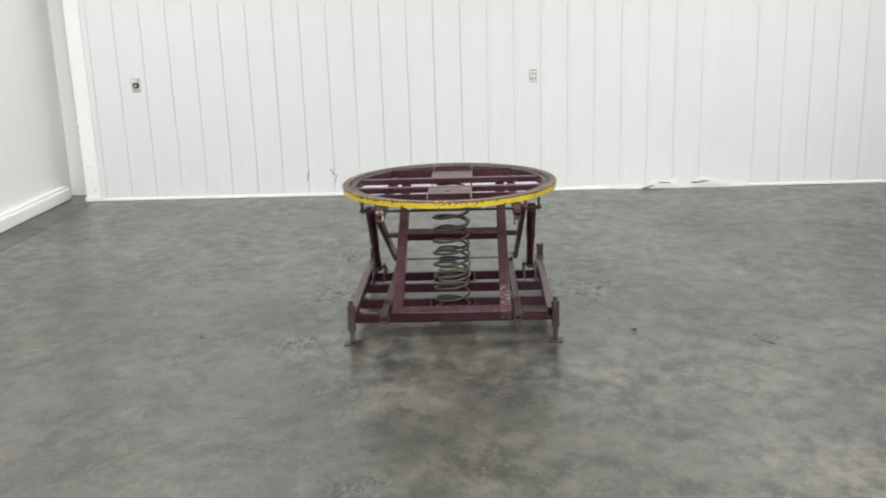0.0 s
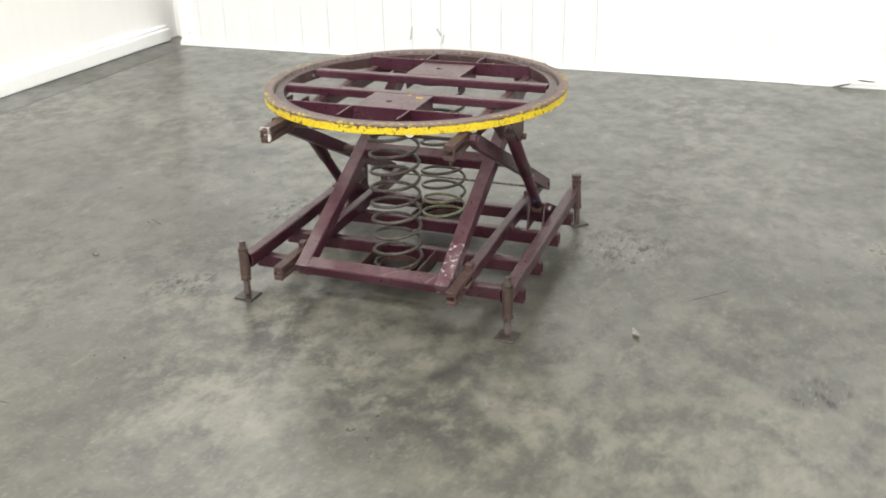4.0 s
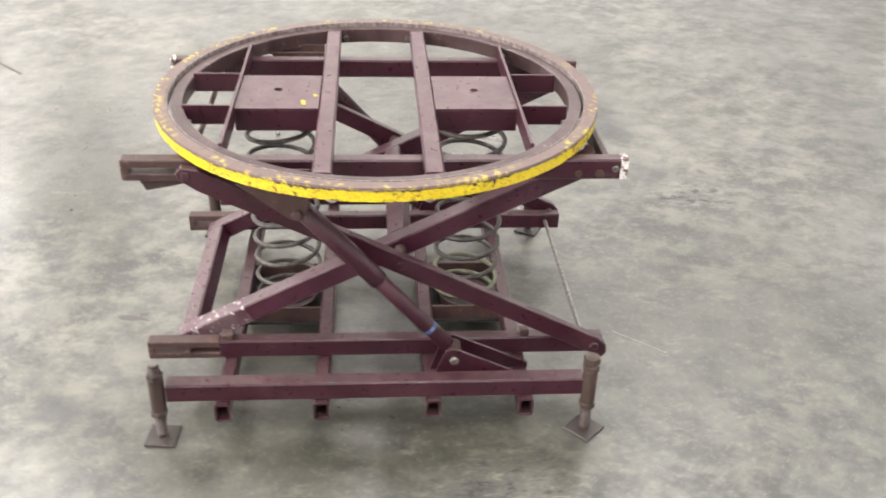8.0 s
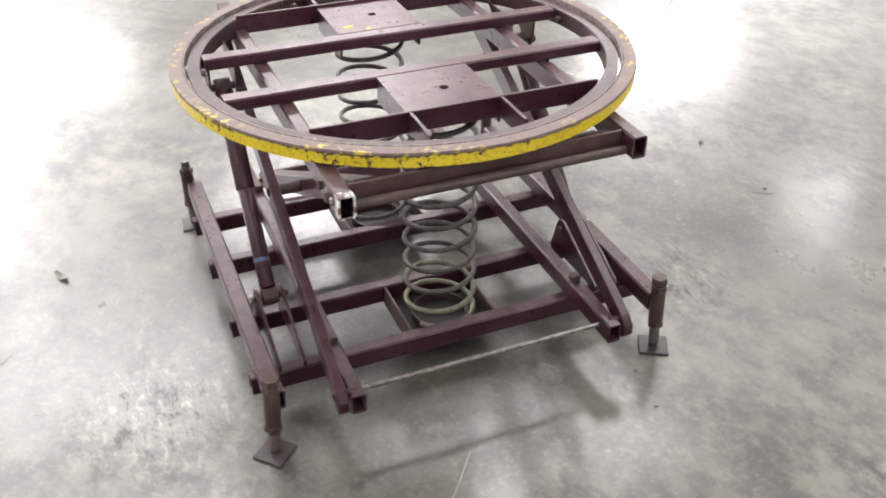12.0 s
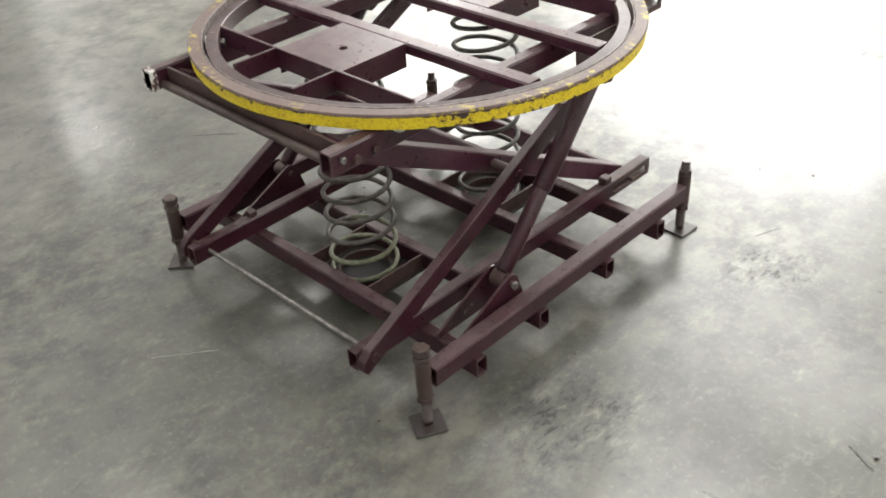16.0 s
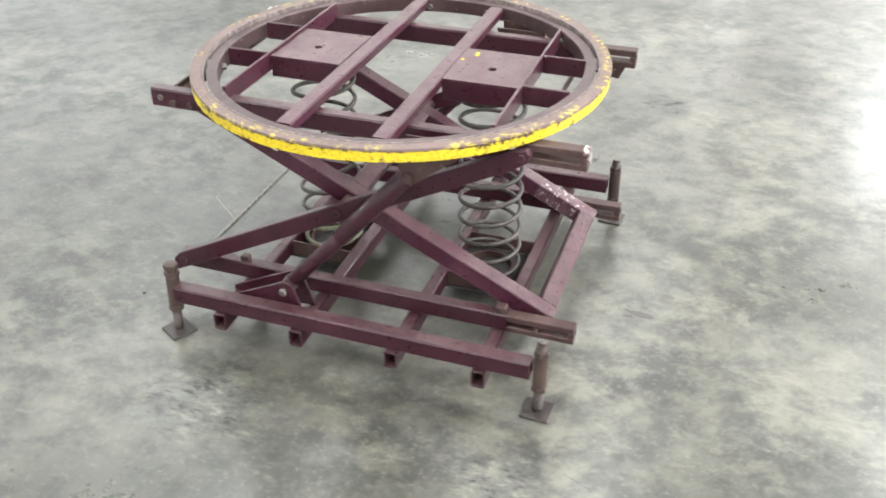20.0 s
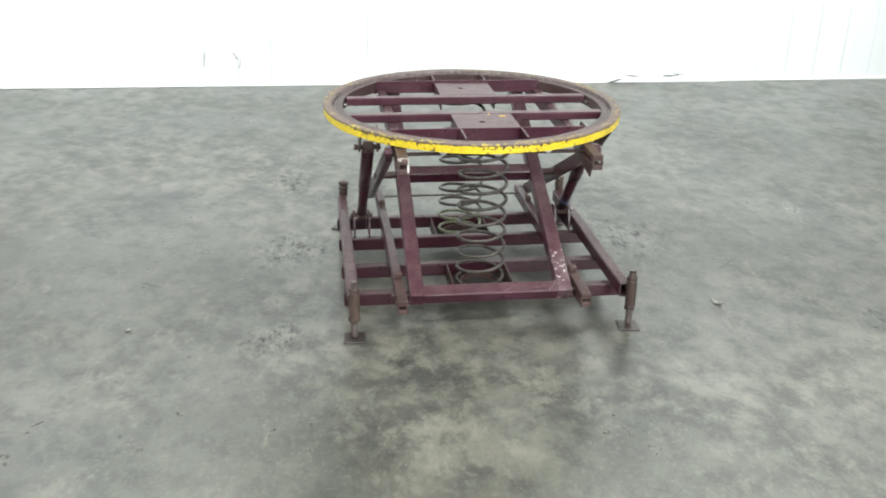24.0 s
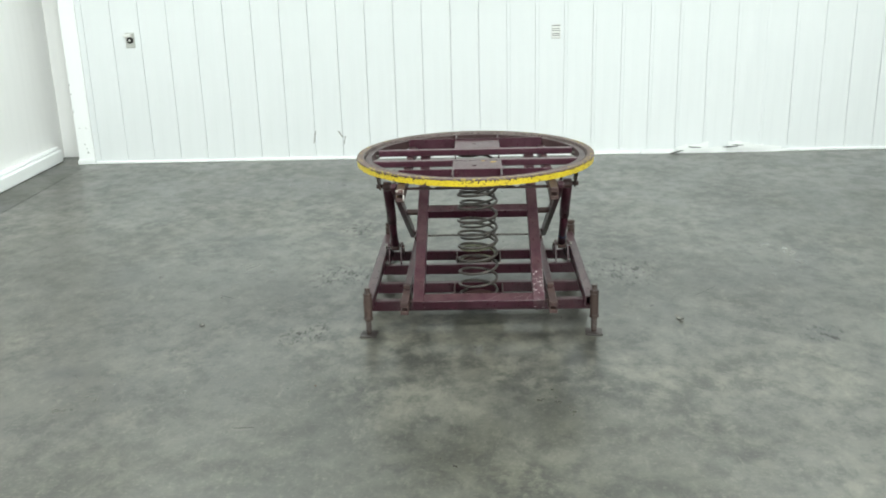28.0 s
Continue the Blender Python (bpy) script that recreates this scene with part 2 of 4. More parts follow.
def concrete(name, dark, mid, light, rough=(0.24, 0.52), spec=0.5, spalls=(), stains=()):
    """Trowelled, worn concrete: clouds, scoured light patches, dark smears and pits."""
    m, nt, b = mat(name, mid, 0.35, 0.0, spec)
    b.inputs["Coat Weight"].default_value = 0.26 if spalls else 0.0
    b.inputs["Coat Roughness"].default_value = 0.16
    up = (1.0, 1.0, 1.0)
    big = noise_dir(nt, 0.7, 3.0, 0.5, 20, up)
    cloud = noise_dir(nt, 1.7, 9.0, 0.62, 10, up, 0.35)
    mottle = noise_dir(nt, 9.0, 9.0, 0.70, 30, (1.0, 0.85, 1.0), 0.15)
    grain = noise_dir(nt, 60.0, 6.0, 0.7, 0, up)
    scour = noise_dir(nt, 4.6, 10.0, 0.75, -35, (1.0, 0.7, 1.0), 0.3)
    smear = noise_dir(nt, 4.5, 7.0, 0.62, 40, (1.0, 0.5, 1.0), 0.25)
    smear_b = noise_dir(nt, 3.6, 8.0, 0.64, -20, (0.6, 1.0, 1.0), 0.3)
    gate = noise_dir(nt, 1.5, 4.0, 0.6, 70, up, 0.4)
    tone = mix(nt, ramp(nt, cloud, [(0.39, 0.0), (0.57, 1.0)]), tuple(0.9 * v for v in dark), tuple(1.05 * v for v in mid))
    patchy = noise_dir(nt, 1.1, 5.0, 0.6, 40, up, 0.5)
    tone = mix(nt, times(nt, ramp(nt, mottle, [(0.45, 0.0), (0.61, 0.8)]), ramp(nt, patchy, [(0.40, 0.25), (0.58, 1.0)])), tone, light)
    tone = mix(nt, times(nt, ramp(nt, mottle, [(0.37, 0.85), (0.47, 0.0)]), ramp(nt, patchy, [(0.42, 1.0), (0.60, 0.3)])), tone, tuple(0.65 * v for v in dark))
    tone = mix(nt, times(nt, ramp(nt, scour, [(0.52, 0.0), (0.66, 0.75)]), ramp(nt, gate, [(0.40, 0.15), (0.62, 1.0)])), tone, tuple(1.22 * v for v in light))
    olive = (dark[0] * 1.0, dark[1] * 0.98, dark[2] * 0.8)
    tone = mix(nt, ramp(nt, big, [(0.42, 0.55), (0.58, 0.0)]), tone, olive)
    tone = mix(nt, times(nt, ramp(nt, smear, [(0.50, 0.0), (0.74, 0.48)]), ramp(nt, gate, [(0.36, 1.0), (0.60, 0.1)])), tone, tuple(0.5 * v for v in dark))
    tone = mix(nt, times(nt, ramp(nt, smear_b, [(0.52, 0.0), (0.76, 0.45)]), ramp(nt, cloud, [(0.42, 0.2), (0.6, 1.0)])), tone, tuple(0.55 * v for v in dark))
    pits = times(nt, ramp(nt, grain, [(0.58, 0.0), (0.74, 0.35)]), ramp(nt, scour, [(0.50, 0.15), (0.62, 1.0)]))
    tone = mix(nt, pits, tone, tuple(0.4 * v for v in dark))
    tone = mix(nt, ramp(nt, grain, [(0.32, 0.35), (0.46, 0.0)]), tone, tuple(1.3 * v for v in light))
    fleck = noise_dir(nt, 24.0, 8.0, 0.72, 55, (1.0, 0.55, 1.0), 0.3)
    tone = mix(nt, times(nt, ramp(nt, fleck, [(0.50, 0.0), (0.76, 0.5)]), ramp(nt, noise_dir(nt, 3.0, 4.0, 0.6, 15, up, 0.3), [(0.42, 0.1), (0.6, 1.0)])), tone, tuple(0.55 * v for v in dark))
    tone = mix(nt, times(nt, ramp(nt, fleck, [(0.28, 0.6), (0.47, 0.0)]), ramp(nt, scour, [(0.45, 0.1), (0.58, 1.0)])), tone, tuple(1.25 * v for v in light))
    # wavering coordinates for the edges of stains and spalls
    co = nt.nodes.new("ShaderNodeTexCoord")
    wob = node(nt, "ShaderNodeTexNoise", Scale=3.0, Detail=6.0, Roughness=0.65)
    nt.links.new(co.outputs["Object"], wob.inputs["Vector"])
    bend = nt.nodes.new("ShaderNodeVectorMath")
    bend.operation = "MULTIPLY_ADD"
    bend.inputs[1].default_value = (0.3, 0.3, 0.0)
    nt.links.new(wob.outputs["Color"], bend.inputs[0])
    nt.links.new(co.outputs["Object"], bend.inputs[2])
    relief = mix(nt, 0.35, mottle, grain)
    # spalled, pitted patches
    rub = None
    for x, y, r in spalls:
        far = nt.nodes.new("ShaderNodeVectorMath")
        far.operation = "DISTANCE"
        far.inputs[1].default_value = (x + 0.15, y + 0.15, 0)
        nt.links.new(bend.outputs[0], far.inputs[0])
        one = ramp(nt, far.outputs["Value"], [(r * 0.35, 1.0), (r * 1.25, 0.0)])
        rub = one if rub is None else mix(nt, 1.0, rub, one, "LIGHTEN")
    for x, y, r in stains:
        far = nt.nodes.new("ShaderNodeVectorMath")
        far.operation = "DISTANCE"
        far.inputs[1].default_value = (x + 0.15, y + 0.15, 0)
        nt.links.new(bend.outputs[0], far.inputs[0])
        soil = times(nt, ramp(nt, far.outputs["Value"], [(r * 0.5, 0.7), (r * 1.4, 0.0)]), ramp(nt, mottle, [(0.36, 0.5), (0.5, 1.0)]))
        tone = mix(nt, soil, tone, (dark[0] * 0.42, dark[1] * 0.41, dark[2] * 0.5))
    pitted = None
    if rub:
        pock = noise_dir(nt, 30.0, 8.0, 0.78, 25, (1.0, 0.45, 1.0), 0.25)
        pitted = times(nt, rub, ramp(nt, pock, [(0.53, 0.0), (0.59, 1.0)]))
        tone = mix(nt, times(nt, pitted, 0.85), tone, tuple(0.5 * v for v in dark))
        tone = mix(nt, times(nt, rub, ramp(nt, pock, [(0.38, 0.75), (0.46, 0.0)])), tone, tuple(1.3 * v for v in light))
        relief = mix(nt, times(nt, pitted, 0.5), relief, (0.1, 0.1, 0.1))
    nt.links.new(tone, b.inputs["Base Color"])
    nt.links.new(ramp(nt, cloud, [(0.36, spec * 0.75), (0.62, spec)]), b.inputs["Specular IOR Level"])
    worn = mix(nt, 0.5, ramp(nt, mottle, [(0.30, rough[1]), (0.68, rough[0])]), ramp(nt, patchy, [(0.35, rough[0]), (0.65, rough[1])]))
    if pitted:
        worn = mix(nt, pitted, worn, (0.75, 0.75, 0.75))
    nt.links.new(worn, b.inputs["Roughness"])
    bump(nt, b, relief, 0.14, 0.003)
    return m


FLOOR = concrete("worn_concrete", (0.031, 0.031, 0.0265), (0.074, 0.0726, 0.061), (0.152, 0.146, 0.117), (0.24, 0.50), 0.9,
                 ((0.72, 0.30, 0.22), (-0.70, 0.28, 0.20), (-0.77, -0.50, 0.14), (-0.29, -2.0, 0.17), (1.48, -0.58, 0.10), (-0.72, 1.18, 0.14)),
                 ((-0.38, -1.99, 0.085), (-0.29, -1.94, 0.05), (1.48, -0.58, 0.09), (0.42, -0.80, 0.07), (-1.30, 1.02, 0.07), (-0.89, 1.08, 0.06), (-0.62, 0.86, 0.03), (1.9, -1.4, 0.1), (-1.7, -0.9, 0.08)))
STRIP = concrete("dark_grout_strip", (0.080, 0.080, 0.077), (0.117, 0.117, 0.112), (0.15, 0.15, 0.143), (0.35, 0.6))


def white_wall(name, base, grime):
    m, nt, b = mat(name, base, 0.45)
    streak = noise_at(nt, 3.0, 5.0, 0.6, (6.0, 6.0, 0.35))
    smear = noise_at(nt, 5.0, 6.0, 0.62)
    tone = mix(nt, ramp(nt, streak, [(0.45, 0.0), (0.75, 0.5)]), base, tuple(v * 0.94 for v in base))
    tone = mix(nt, ramp(nt, smear, [(0.66, 0.0), (0.8, 0.35)]), tone, grime)
    nt.links.new(tone, b.inputs["Base Color"])
    bump(nt, b, smear, 0.05, 0.004)
    return m


PANEL_WHITE = white_wall("white_panel_paint", (0.79, 0.81, 0.822), (0.5, 0.5, 0.48))
WALL_WHITE = white_wall("white_wall_paint", (0.88, 0.872, 0.862), (0.66, 0.64, 0.60))
TRIM_WHITE = white_wall("white_trim_paint", (0.91, 0.92, 0.92), (0.55, 0.54, 0.5))
SEAM = mat("seam_backing", (0.74, 0.75, 0.75), 0.6)[0]
PLASTIC = mat("grey_white_plastic", (0.55, 0.55, 0.52), 0.4)[0]
LABEL_WHITE = mat("white_label_paper", (0.8, 0.8, 0.78), 0.6)[0]
INK = mat("dark_ink", (0.05, 0.05, 0.055), 0.6)[0]
SCUFF = mat("black_rubber_scuff", (0.16, 0.15, 0.14), 0.8)[0]
WALL_SCUFF = mat("faint_wall_scuff", (0.36, 0.35, 0.34), 0.7)[0]
CEILING = mat("white_ceiling_deck", (0.7, 0.7, 0.68), 0.8)[0]
FIXTURE = mat("white_enamel_fixture", (0.8, 0.8, 0.8), 0.4)[0]

# ---------------------------------------------------------------- mesh helpers


def part(name, bm, material, parent=None, label=""):
    """Links a bmesh as one mesh object, under a thing or a part."""
    me = bpy.data.meshes.new(name)
    bmesh.ops.recalc_face_normals(bm, faces=bm.faces)
    bm.to_mesh(me)
    bm.free()
    for s in material if isinstance(material, (list, tuple)) else [material]:
        me.materials.append(s)
    ob = new(name, me)
    if parent:
        ob.parent = parent
    if label:
        ob["label"] = label
    return ob


def smooth(ob, limit=40):
    cut = math.cos(radians(limit))
    bm = bmesh.new()
    bm.from_mesh(ob.data)
    for f in bm.faces:
        f.smooth = True
    for e in bm.edges:
        if len(e.link_faces) == 2:
            e.smooth = e.link_faces[0].normal.dot(e.link_faces[1].normal) > cut
    bm.to_mesh(ob.data)
    bm.free()
    return ob


def axes(p0, p1, up=(0, 0, 1)):
    d = (Vector(p1) - Vector(p0)).normalized()
    u = Vector(up)
    if abs(d.dot(u)) > 0.98:
        u = Vector((0, 1, 0))
    side = d.cross(u).normalized()
    return d, side, side.cross(d).normalized()


def box(bm, lo, hi, bevel=0.0):
    """A block between two corners, with chamfered edges."""
    r = bmesh.ops.create_cube(bm, size=1.0)
    for v in r["verts"]:
        v.co = Vector([lo[i] + (v.co[i] + 0.5) * (hi[i] - lo[i]) for i in range(3)])
    if bevel:
        es = list({e for v in r["verts"] for e in v.link_edges})
        bmesh.ops.bevel(bm, geom=es, offset=bevel, segments=1, affect="EDGES")
    return bm


def loops(bm, rings, closed=False):
    """Skins a list of rings of points with quads."""
    vs = [[bm.verts.new(p) for p in ring] for ring in rings]
    n = len(rings[0])
    for a, b in zip(vs, vs[1:] + ([vs[0]] if closed else [])):
        for i in range(n):
            bm.faces.new((a[i], a[(i + 1) % n], b[(i + 1) % n], b[i]))
    return vs


def rect(w, h, c):
    return [(w / 2 - c, -h / 2), (w / 2, -h / 2 + c), (w / 2, h / 2 - c), (w / 2 - c, h / 2),
            (-w / 2 + c, h / 2), (-w / 2, h / 2 - c), (-w / 2, -h / 2 + c), (-w / 2 + c, -h / 2)]


def tube(bm, p0, p1, w, h, wall=0.004, up=(0, 0, 1), round_=0.004):
    """A hollow rectangular tube with rounded corners, open at both ends; w across, h along up."""
    d, s, u = axes(p0, p1, up)
    outer, inner = rect(w, h, round_), rect(w - 2 * wall, h - 2 * wall, round_ * 0.5)
    at = lambda p, q: Vector(p) + s * q[0] + u * q[1]  # noqa: E731
    rings = [[at(p0, q) for q in inner], [at(p0, q) for q in outer], [at(p1, q) for q in outer], [at(p1, q) for q in inner]]
    loops(bm, rings, closed=True)
    return bm


def bar(bm, p0, p1, w, h, up=(0, 0, 1), round_=0.003):
    """A solid bar with chamfered edges."""
    d, s, u = axes(p0, p1, up)
    q = rect(w, h, round_)
    vs = loops(bm, [[Vector(p) + s * a + u * b for a, b in q] for p in (p0, p1)])
    bm.faces.new(list(reversed(vs[0])))
    bm.faces.new(vs[-1])
    return bm


def rod(bm, p0, p1, r, seg=20, chamfer=0.0, r1=None):
    d, s, u = axes(p0, p1)
    r1 = r if r1 is None else r1
    circ = [(math.cos(6.2831853 * i / seg), math.sin(6.2831853 * i / seg)) for i in range(seg)]
    ring = lambda p, k: [Vector(p) + (s * a + u * b) * k for a, b in circ]  # noqa: E731
    p0, p1 = Vector(p0), Vector(p1)
    rings = [ring(p0, r - chamfer), ring(p0 + d * chamfer, r), ring(p1 - d * chamfer, r1), ring(p1, r1 - chamfer)] if chamfer else [ring(p0, r), ring(p1, r1)]
    vs = loops(bm, rings)
    bm.faces.new(list(reversed(vs[0])))
    bm.faces.new(vs[-1])
    return bm


def pipe(bm, p0, p1, r, r_in, seg=20):
    d, s, u = axes(p0, p1)
    circ = [(math.cos(6.2831853 * i / seg), math.sin(6.2831853 * i / seg)) for i in range(seg)]
    ring = lambda p, k: [Vector(p) + (s * a + u * b) * k for a, b in circ]  # noqa: E731
    loops(bm, [ring(p0, r_in), ring(p0, r), ring(p1, r), ring(p1, r_in)], closed=True)
    return bm


def lathe(bm, profile, centre, seg=128):
    """A closed profile of (radius, height) turned round a vertical axis."""
    rings = []
    for i in range(seg):
        a = 6.2831853 * i / seg
        rings.append([Vector((centre[0] + r * math.cos(a), centre[1] + r * math.sin(a), z)) for r, z in profile])
    loops(bm, rings, closed=True)
    return bm


def slab(bm, outline, normal_axis, at, thick):
    """A plate: an outline of (a, b) in the two other axes, thick along the given axis."""
    def p(a, b, t):
        return {"x": (at + t, a, b), "y": (a, at + t, b), "z": (a, b, at + t)}[normal_axis]
    loops_ = loops(bm, [[p(a, b, -thick / 2) for a, b in outline], [p(a, b, thick / 2) for a, b in outline]])
    bm.faces.new(list(reversed(loops_[0])))
    bm.faces.new(loops_[-1])
    return bm


def hexnut(bm, centre, r, h, axis=(0, 0, 1)):
    c, a = Vector(centre), Vector(axis).normalized()
    return rod(bm, c - a * h / 2, c + a * h / 2, r, 6, 0.0015)


def thing(name, label, category, group="", at=(0, 0, 0)):
    e = new(name)
    e.location = at
    return tagged(e, label, category, group)


# ---------------------------------------------------------------- the hall
HW, HE, HS = HALL
T = 0.2


def structure(name, lo, hi, material, label, category, bevel=0.0):
    return tagged(part(name, box(bmesh.new(), lo, hi, bevel), material), label, category, kind="structure")


structure("floor", (HW - 1, HS - 1, -0.15), (HE + 1, N_ + 1, 0.0), FLOOR, "mottled grey polished concrete floor with stains", "floor")
structure("floor_strip", (W, BAY, 0.0005), (-3.23, N_ - 0.06, 0.0018), STRIP, "darker grout strip along the white wall kerb", "floor strip")
# out of view, at an assumed height to close the hall
structure("ceiling", (HW - T, HS - T, CEIL), (HE + T, N_ + T, CEIL + 0.2), CEILING, "white ceiling deck", "ceiling")
structure("wall_west", (W - T, BAY, 0), (W, RECESS + T, CEIL), WALL_WHITE, "smooth white painted wall with faint streaks", "wall")
structure("wall_recess", (W, RECESS, 0), (N_END + 0.1, RECESS + T, CEIL), WALL_WHITE, "white wall at the back of a narrow corner recess", "wall")
E_STOP = 2.83                          # the east wall stops short of the north wall
wall_e = structure("wall_east", (0, BAY_E - E_STOP, 0), (T, 0, CEIL), WALL_WHITE, "white painted wall", "wall")
EAST_TURN = Matrix.Translation((4.15, E_STOP, 0)) @ Matrix.Rotation(radians(-6.0), 4, "Z")
wall_e.data.transform(EAST_TURN)
structure("wall_east_return", (E_, E_STOP - 0.3, 0), (E_ + T, N_ + 0.01, CEIL), WALL_WHITE, "white painted wall at the back of a corner recess", "wall")
# Unseen walls beyond the bay, added to close the hall and bounce light.
structure("unseen_bay_wall_west", (HW, BAY, 0), (W - T, BAY + T, CEIL), WALL_WHITE, "white painted wall", "wall")
structure("unseen_bay_wall_east", (3.83, BAY_E - 0.05, 0), (HE, BAY_E + T - 0.05, CEIL), WALL_WHITE, "white painted wall", "wall")
structure("unseen_hall_wall_west", (HW - T, HS - T, 0), (HW, BAY + T, CEIL), WALL_WHITE, "white painted wall", "wall")
structure("unseen_hall_wall_east", (HE, HS - T, 0), (HE + T, BAY_E + T, CEIL), WALL_WHITE, "white painted wall", "wall")
structure("unseen_wall_south", (HW, HS - T, 0), (HE, HS, CEIL), WALL_WHITE, "white painted wall", "wall")
wall_n = structure("wall_north", (N_END + 0.101, N_ + 0.014, 0), (E_ + T, N_ + T, CEIL), SEAM, "white ribbed steel panel wall with grey vertical seams", "wall")

# kerbs along the side walls
for name, x0, x1 in (("kerb_west", W, W + 0.075), ("kerb_east", -0.075, -0.001)):
    shift, end, top = (0, BAY, 3.36) if x0 == W else (E_STOP, BAY_E, E_STOP)
    kerb = structure(name, (x0, end + 0.16 - shift, 0.004), (x1, top - shift, 0.105), TRIM_WHITE, "low white painted kerb at the foot of the wall", "kerb", 0.008)
    xa, xb = (x0, x1 - 0.03) if x0 == W else (x0 + 0.03, x1)
    ledge = structure("baseboard", (xa, end + 0.16 - shift, 0.107), (xb, top - shift, 0.128), TRIM_WHITE, "narrow white ledge above the kerb", "baseboard", 0.006)
    if shift:
        kerb.data.transform(EAST_TURN)
        ledge.data.transform(EAST_TURN)

# corner trim
bm = bmesh.new()
box(bm, (N_END - 0.035, N_ - 0.010, 0.03), (N_END + 0.10, N_ + 0.19, CEIL - 0.01), 0.006)
trim = tagged(part("trim", bm, TRIM_WHITE), "bright white corner flashing with a scuffed foot", "trim", kind="structure")
bm = box(bmesh.new(), (N_END - 0.042, N_ - 0.026, 0.001), (N_END + 0.105, N_ - 0.0105, 0.042), 0.004)
part("foot", bm, TRIM_WHITE, trim, "bent white foot of the flashing")

# chips knocked out of the corner flashing
for x, z, w_, h_ in ((0.003, 0.66, 0.006, 0.016), (0.004, 0.44, 0.006, 0.02), (0.003, 0.58, 0.005, 0.03), (0.085, 0.30, 0.010, 0.008), (0.080, 0.10, 0.022, 0.012), (0.06, 0.17, 0.010, 0.008), (0.04, 0.305, 0.030, 0.003), (0.075, 0.13, 0.008, 0.010)):
    pts = [(N_END - 0.030 + x + w_ / 2 * math.cos(a) * (0.7 + 0.3 * math.sin(5 * a + z * 40)), z + h_ / 2 * math.sin(a)) for a in (0.0, 0.9, 1.8, 2.7, 3.6, 4.5, 5.4)]
    part("chip", slab(bmesh.new(), pts, "y", N_ - 0.0103, 0.0008), SCUFF, trim, "dark chip in the white paint")

# base angle of the north wall
bm = bmesh.new()
box(bm, (N_END + 0.106, N_ - 0.02, 0.0), (E_ - 0.02, N_ + 0.002, 0.022), 0.004)
tagged(part("base_angle", bm, TRIM_WHITE), "thin white base angle under the wall panels", "baseboard", kind="structure")

# ---------------------------------------------------------------- ceiling lamps, none of them in view


def ceiling_lamp(at, watts, long_axis="x"):
    e = thing("added_ceiling_light", "added white light panel, out of view under the ceiling", "ceiling light", "ceiling lights", at)
    # wide panel, so that its reflection in the floor stays soft
    lx, ly = (2.5, 1.2) if long_axis == "x" else (1.2, 2.5)
    bm = box(bmesh.new(), (-lx / 2, -ly / 2, 0.0), (lx / 2, ly / 2, 0.09), 0.01)
    part("housing", bm, FIXTURE, e)
    for k in (-1, 1):
        a = (k * lx * 0.42, k * ly * 0.42)
        bm = rod(bmesh.new(), (a[0], a[1], 0.09), (a[0], a[1], CEIL - at[2]), 0.006, 8)
        part("hanger", bm, STEEL, e)
    lamp = bpy.data.lights.new("fitted_lamp", "AREA")
    lamp.shape, lamp.size, lamp.size_y, lamp.energy = "RECTANGLE", lx, ly, watts
    lamp.color = (1.0, 0.99, 0.985)
    ob = new("fitted_lamp", lamp)
    ob.location = (at[0], at[1], at[2] - 0.02)
    return e


# Floor glare tells of lamps to the south; these places and strengths are fitted.
LAMPS = [(3.0, -9.8, 2.1), (5.6, -9.8, 2.1), (4.3, -11.0, 2.1), (7.6, -7.5, 2.04), (-8.0, -10.0, 1.8), (1.2, -13.0, 1.34), (-1.8, -7.5, 1.04), (-8.0, -5.2, 0.54),
         # the last four are added in the bay only to brighten walls and floor
         (-2.2, -3.0, 0.58), (1.2, -5.2, 0.49), (10.5, -3.0, 0.41), (1.2, -3.0, 0.39), (4.2, -3.0, 0.25), (-2.6, 0.2, 0.27), (2.6, 0.2, 0.21), (-2.4, 2.4, 0.20), (2.9, 2.3, 0.19)]
for lx_, ly_, k_ in LAMPS:
    ceiling_lamp((lx_, ly_, 4.4), 170 * k_)

# ---------------------------------------------------------------- the lift table
table = thing("spring_lift_table", "worn maroon spring scissor lift table with yellow turntable ring", "lift table")
CX, CY = -0.008, 0.004
R = 0.5565
Z_TOP = 0.705
RAIL_X, RAIL_Z0, RAIL_Z1 = 0.322, 0.112, 0.163
UP_Z0, UP_Z1 = 0.616, 0.667

LIP_STEEL = spring_material("rubbed_lip_steel", (0.10, 0.075, 0.072), (0.24, 0.20, 0.19))
INNER_BROWN = painted("greasy_brown_purple_paint", (0.040, 0.021, 0.022), (0.080, 0.050, 0.050), (0.2, 0.15, 0.14), 0.64, 0.36)
# turntable ring: an outer angle ring that turns on rollers, and the fixed inner angle ring
bm = lathe(bmesh.new(), [(R - 0.001, Z_TOP - 0.0062), (R - 0.001, Z_TOP - 0.033), (R - 0.007, Z_TOP - 0.033), (R - 0.007, Z_TOP - 0.0062)], (CX, CY), 160)
rim = smooth(part("turntable_rim", bm, YELLOW, table, "chipped yellow painted rim"), 35)
bm = lathe(bmesh.new(), [(R + 0.001, Z_TOP - 0.005), (R - 0.001, Z_TOP), (R - 0.029, Z_TOP), (R - 0.031, Z_TOP - 0.002), (R - 0.031, Z_TOP - 0.006), (R + 0.001, Z_TOP - 0.006)], (CX, CY), 160)
smooth(part("turntable_flange", bm, RING_TOP, table, "worn brown steel flange with yellow flecks"), 35)
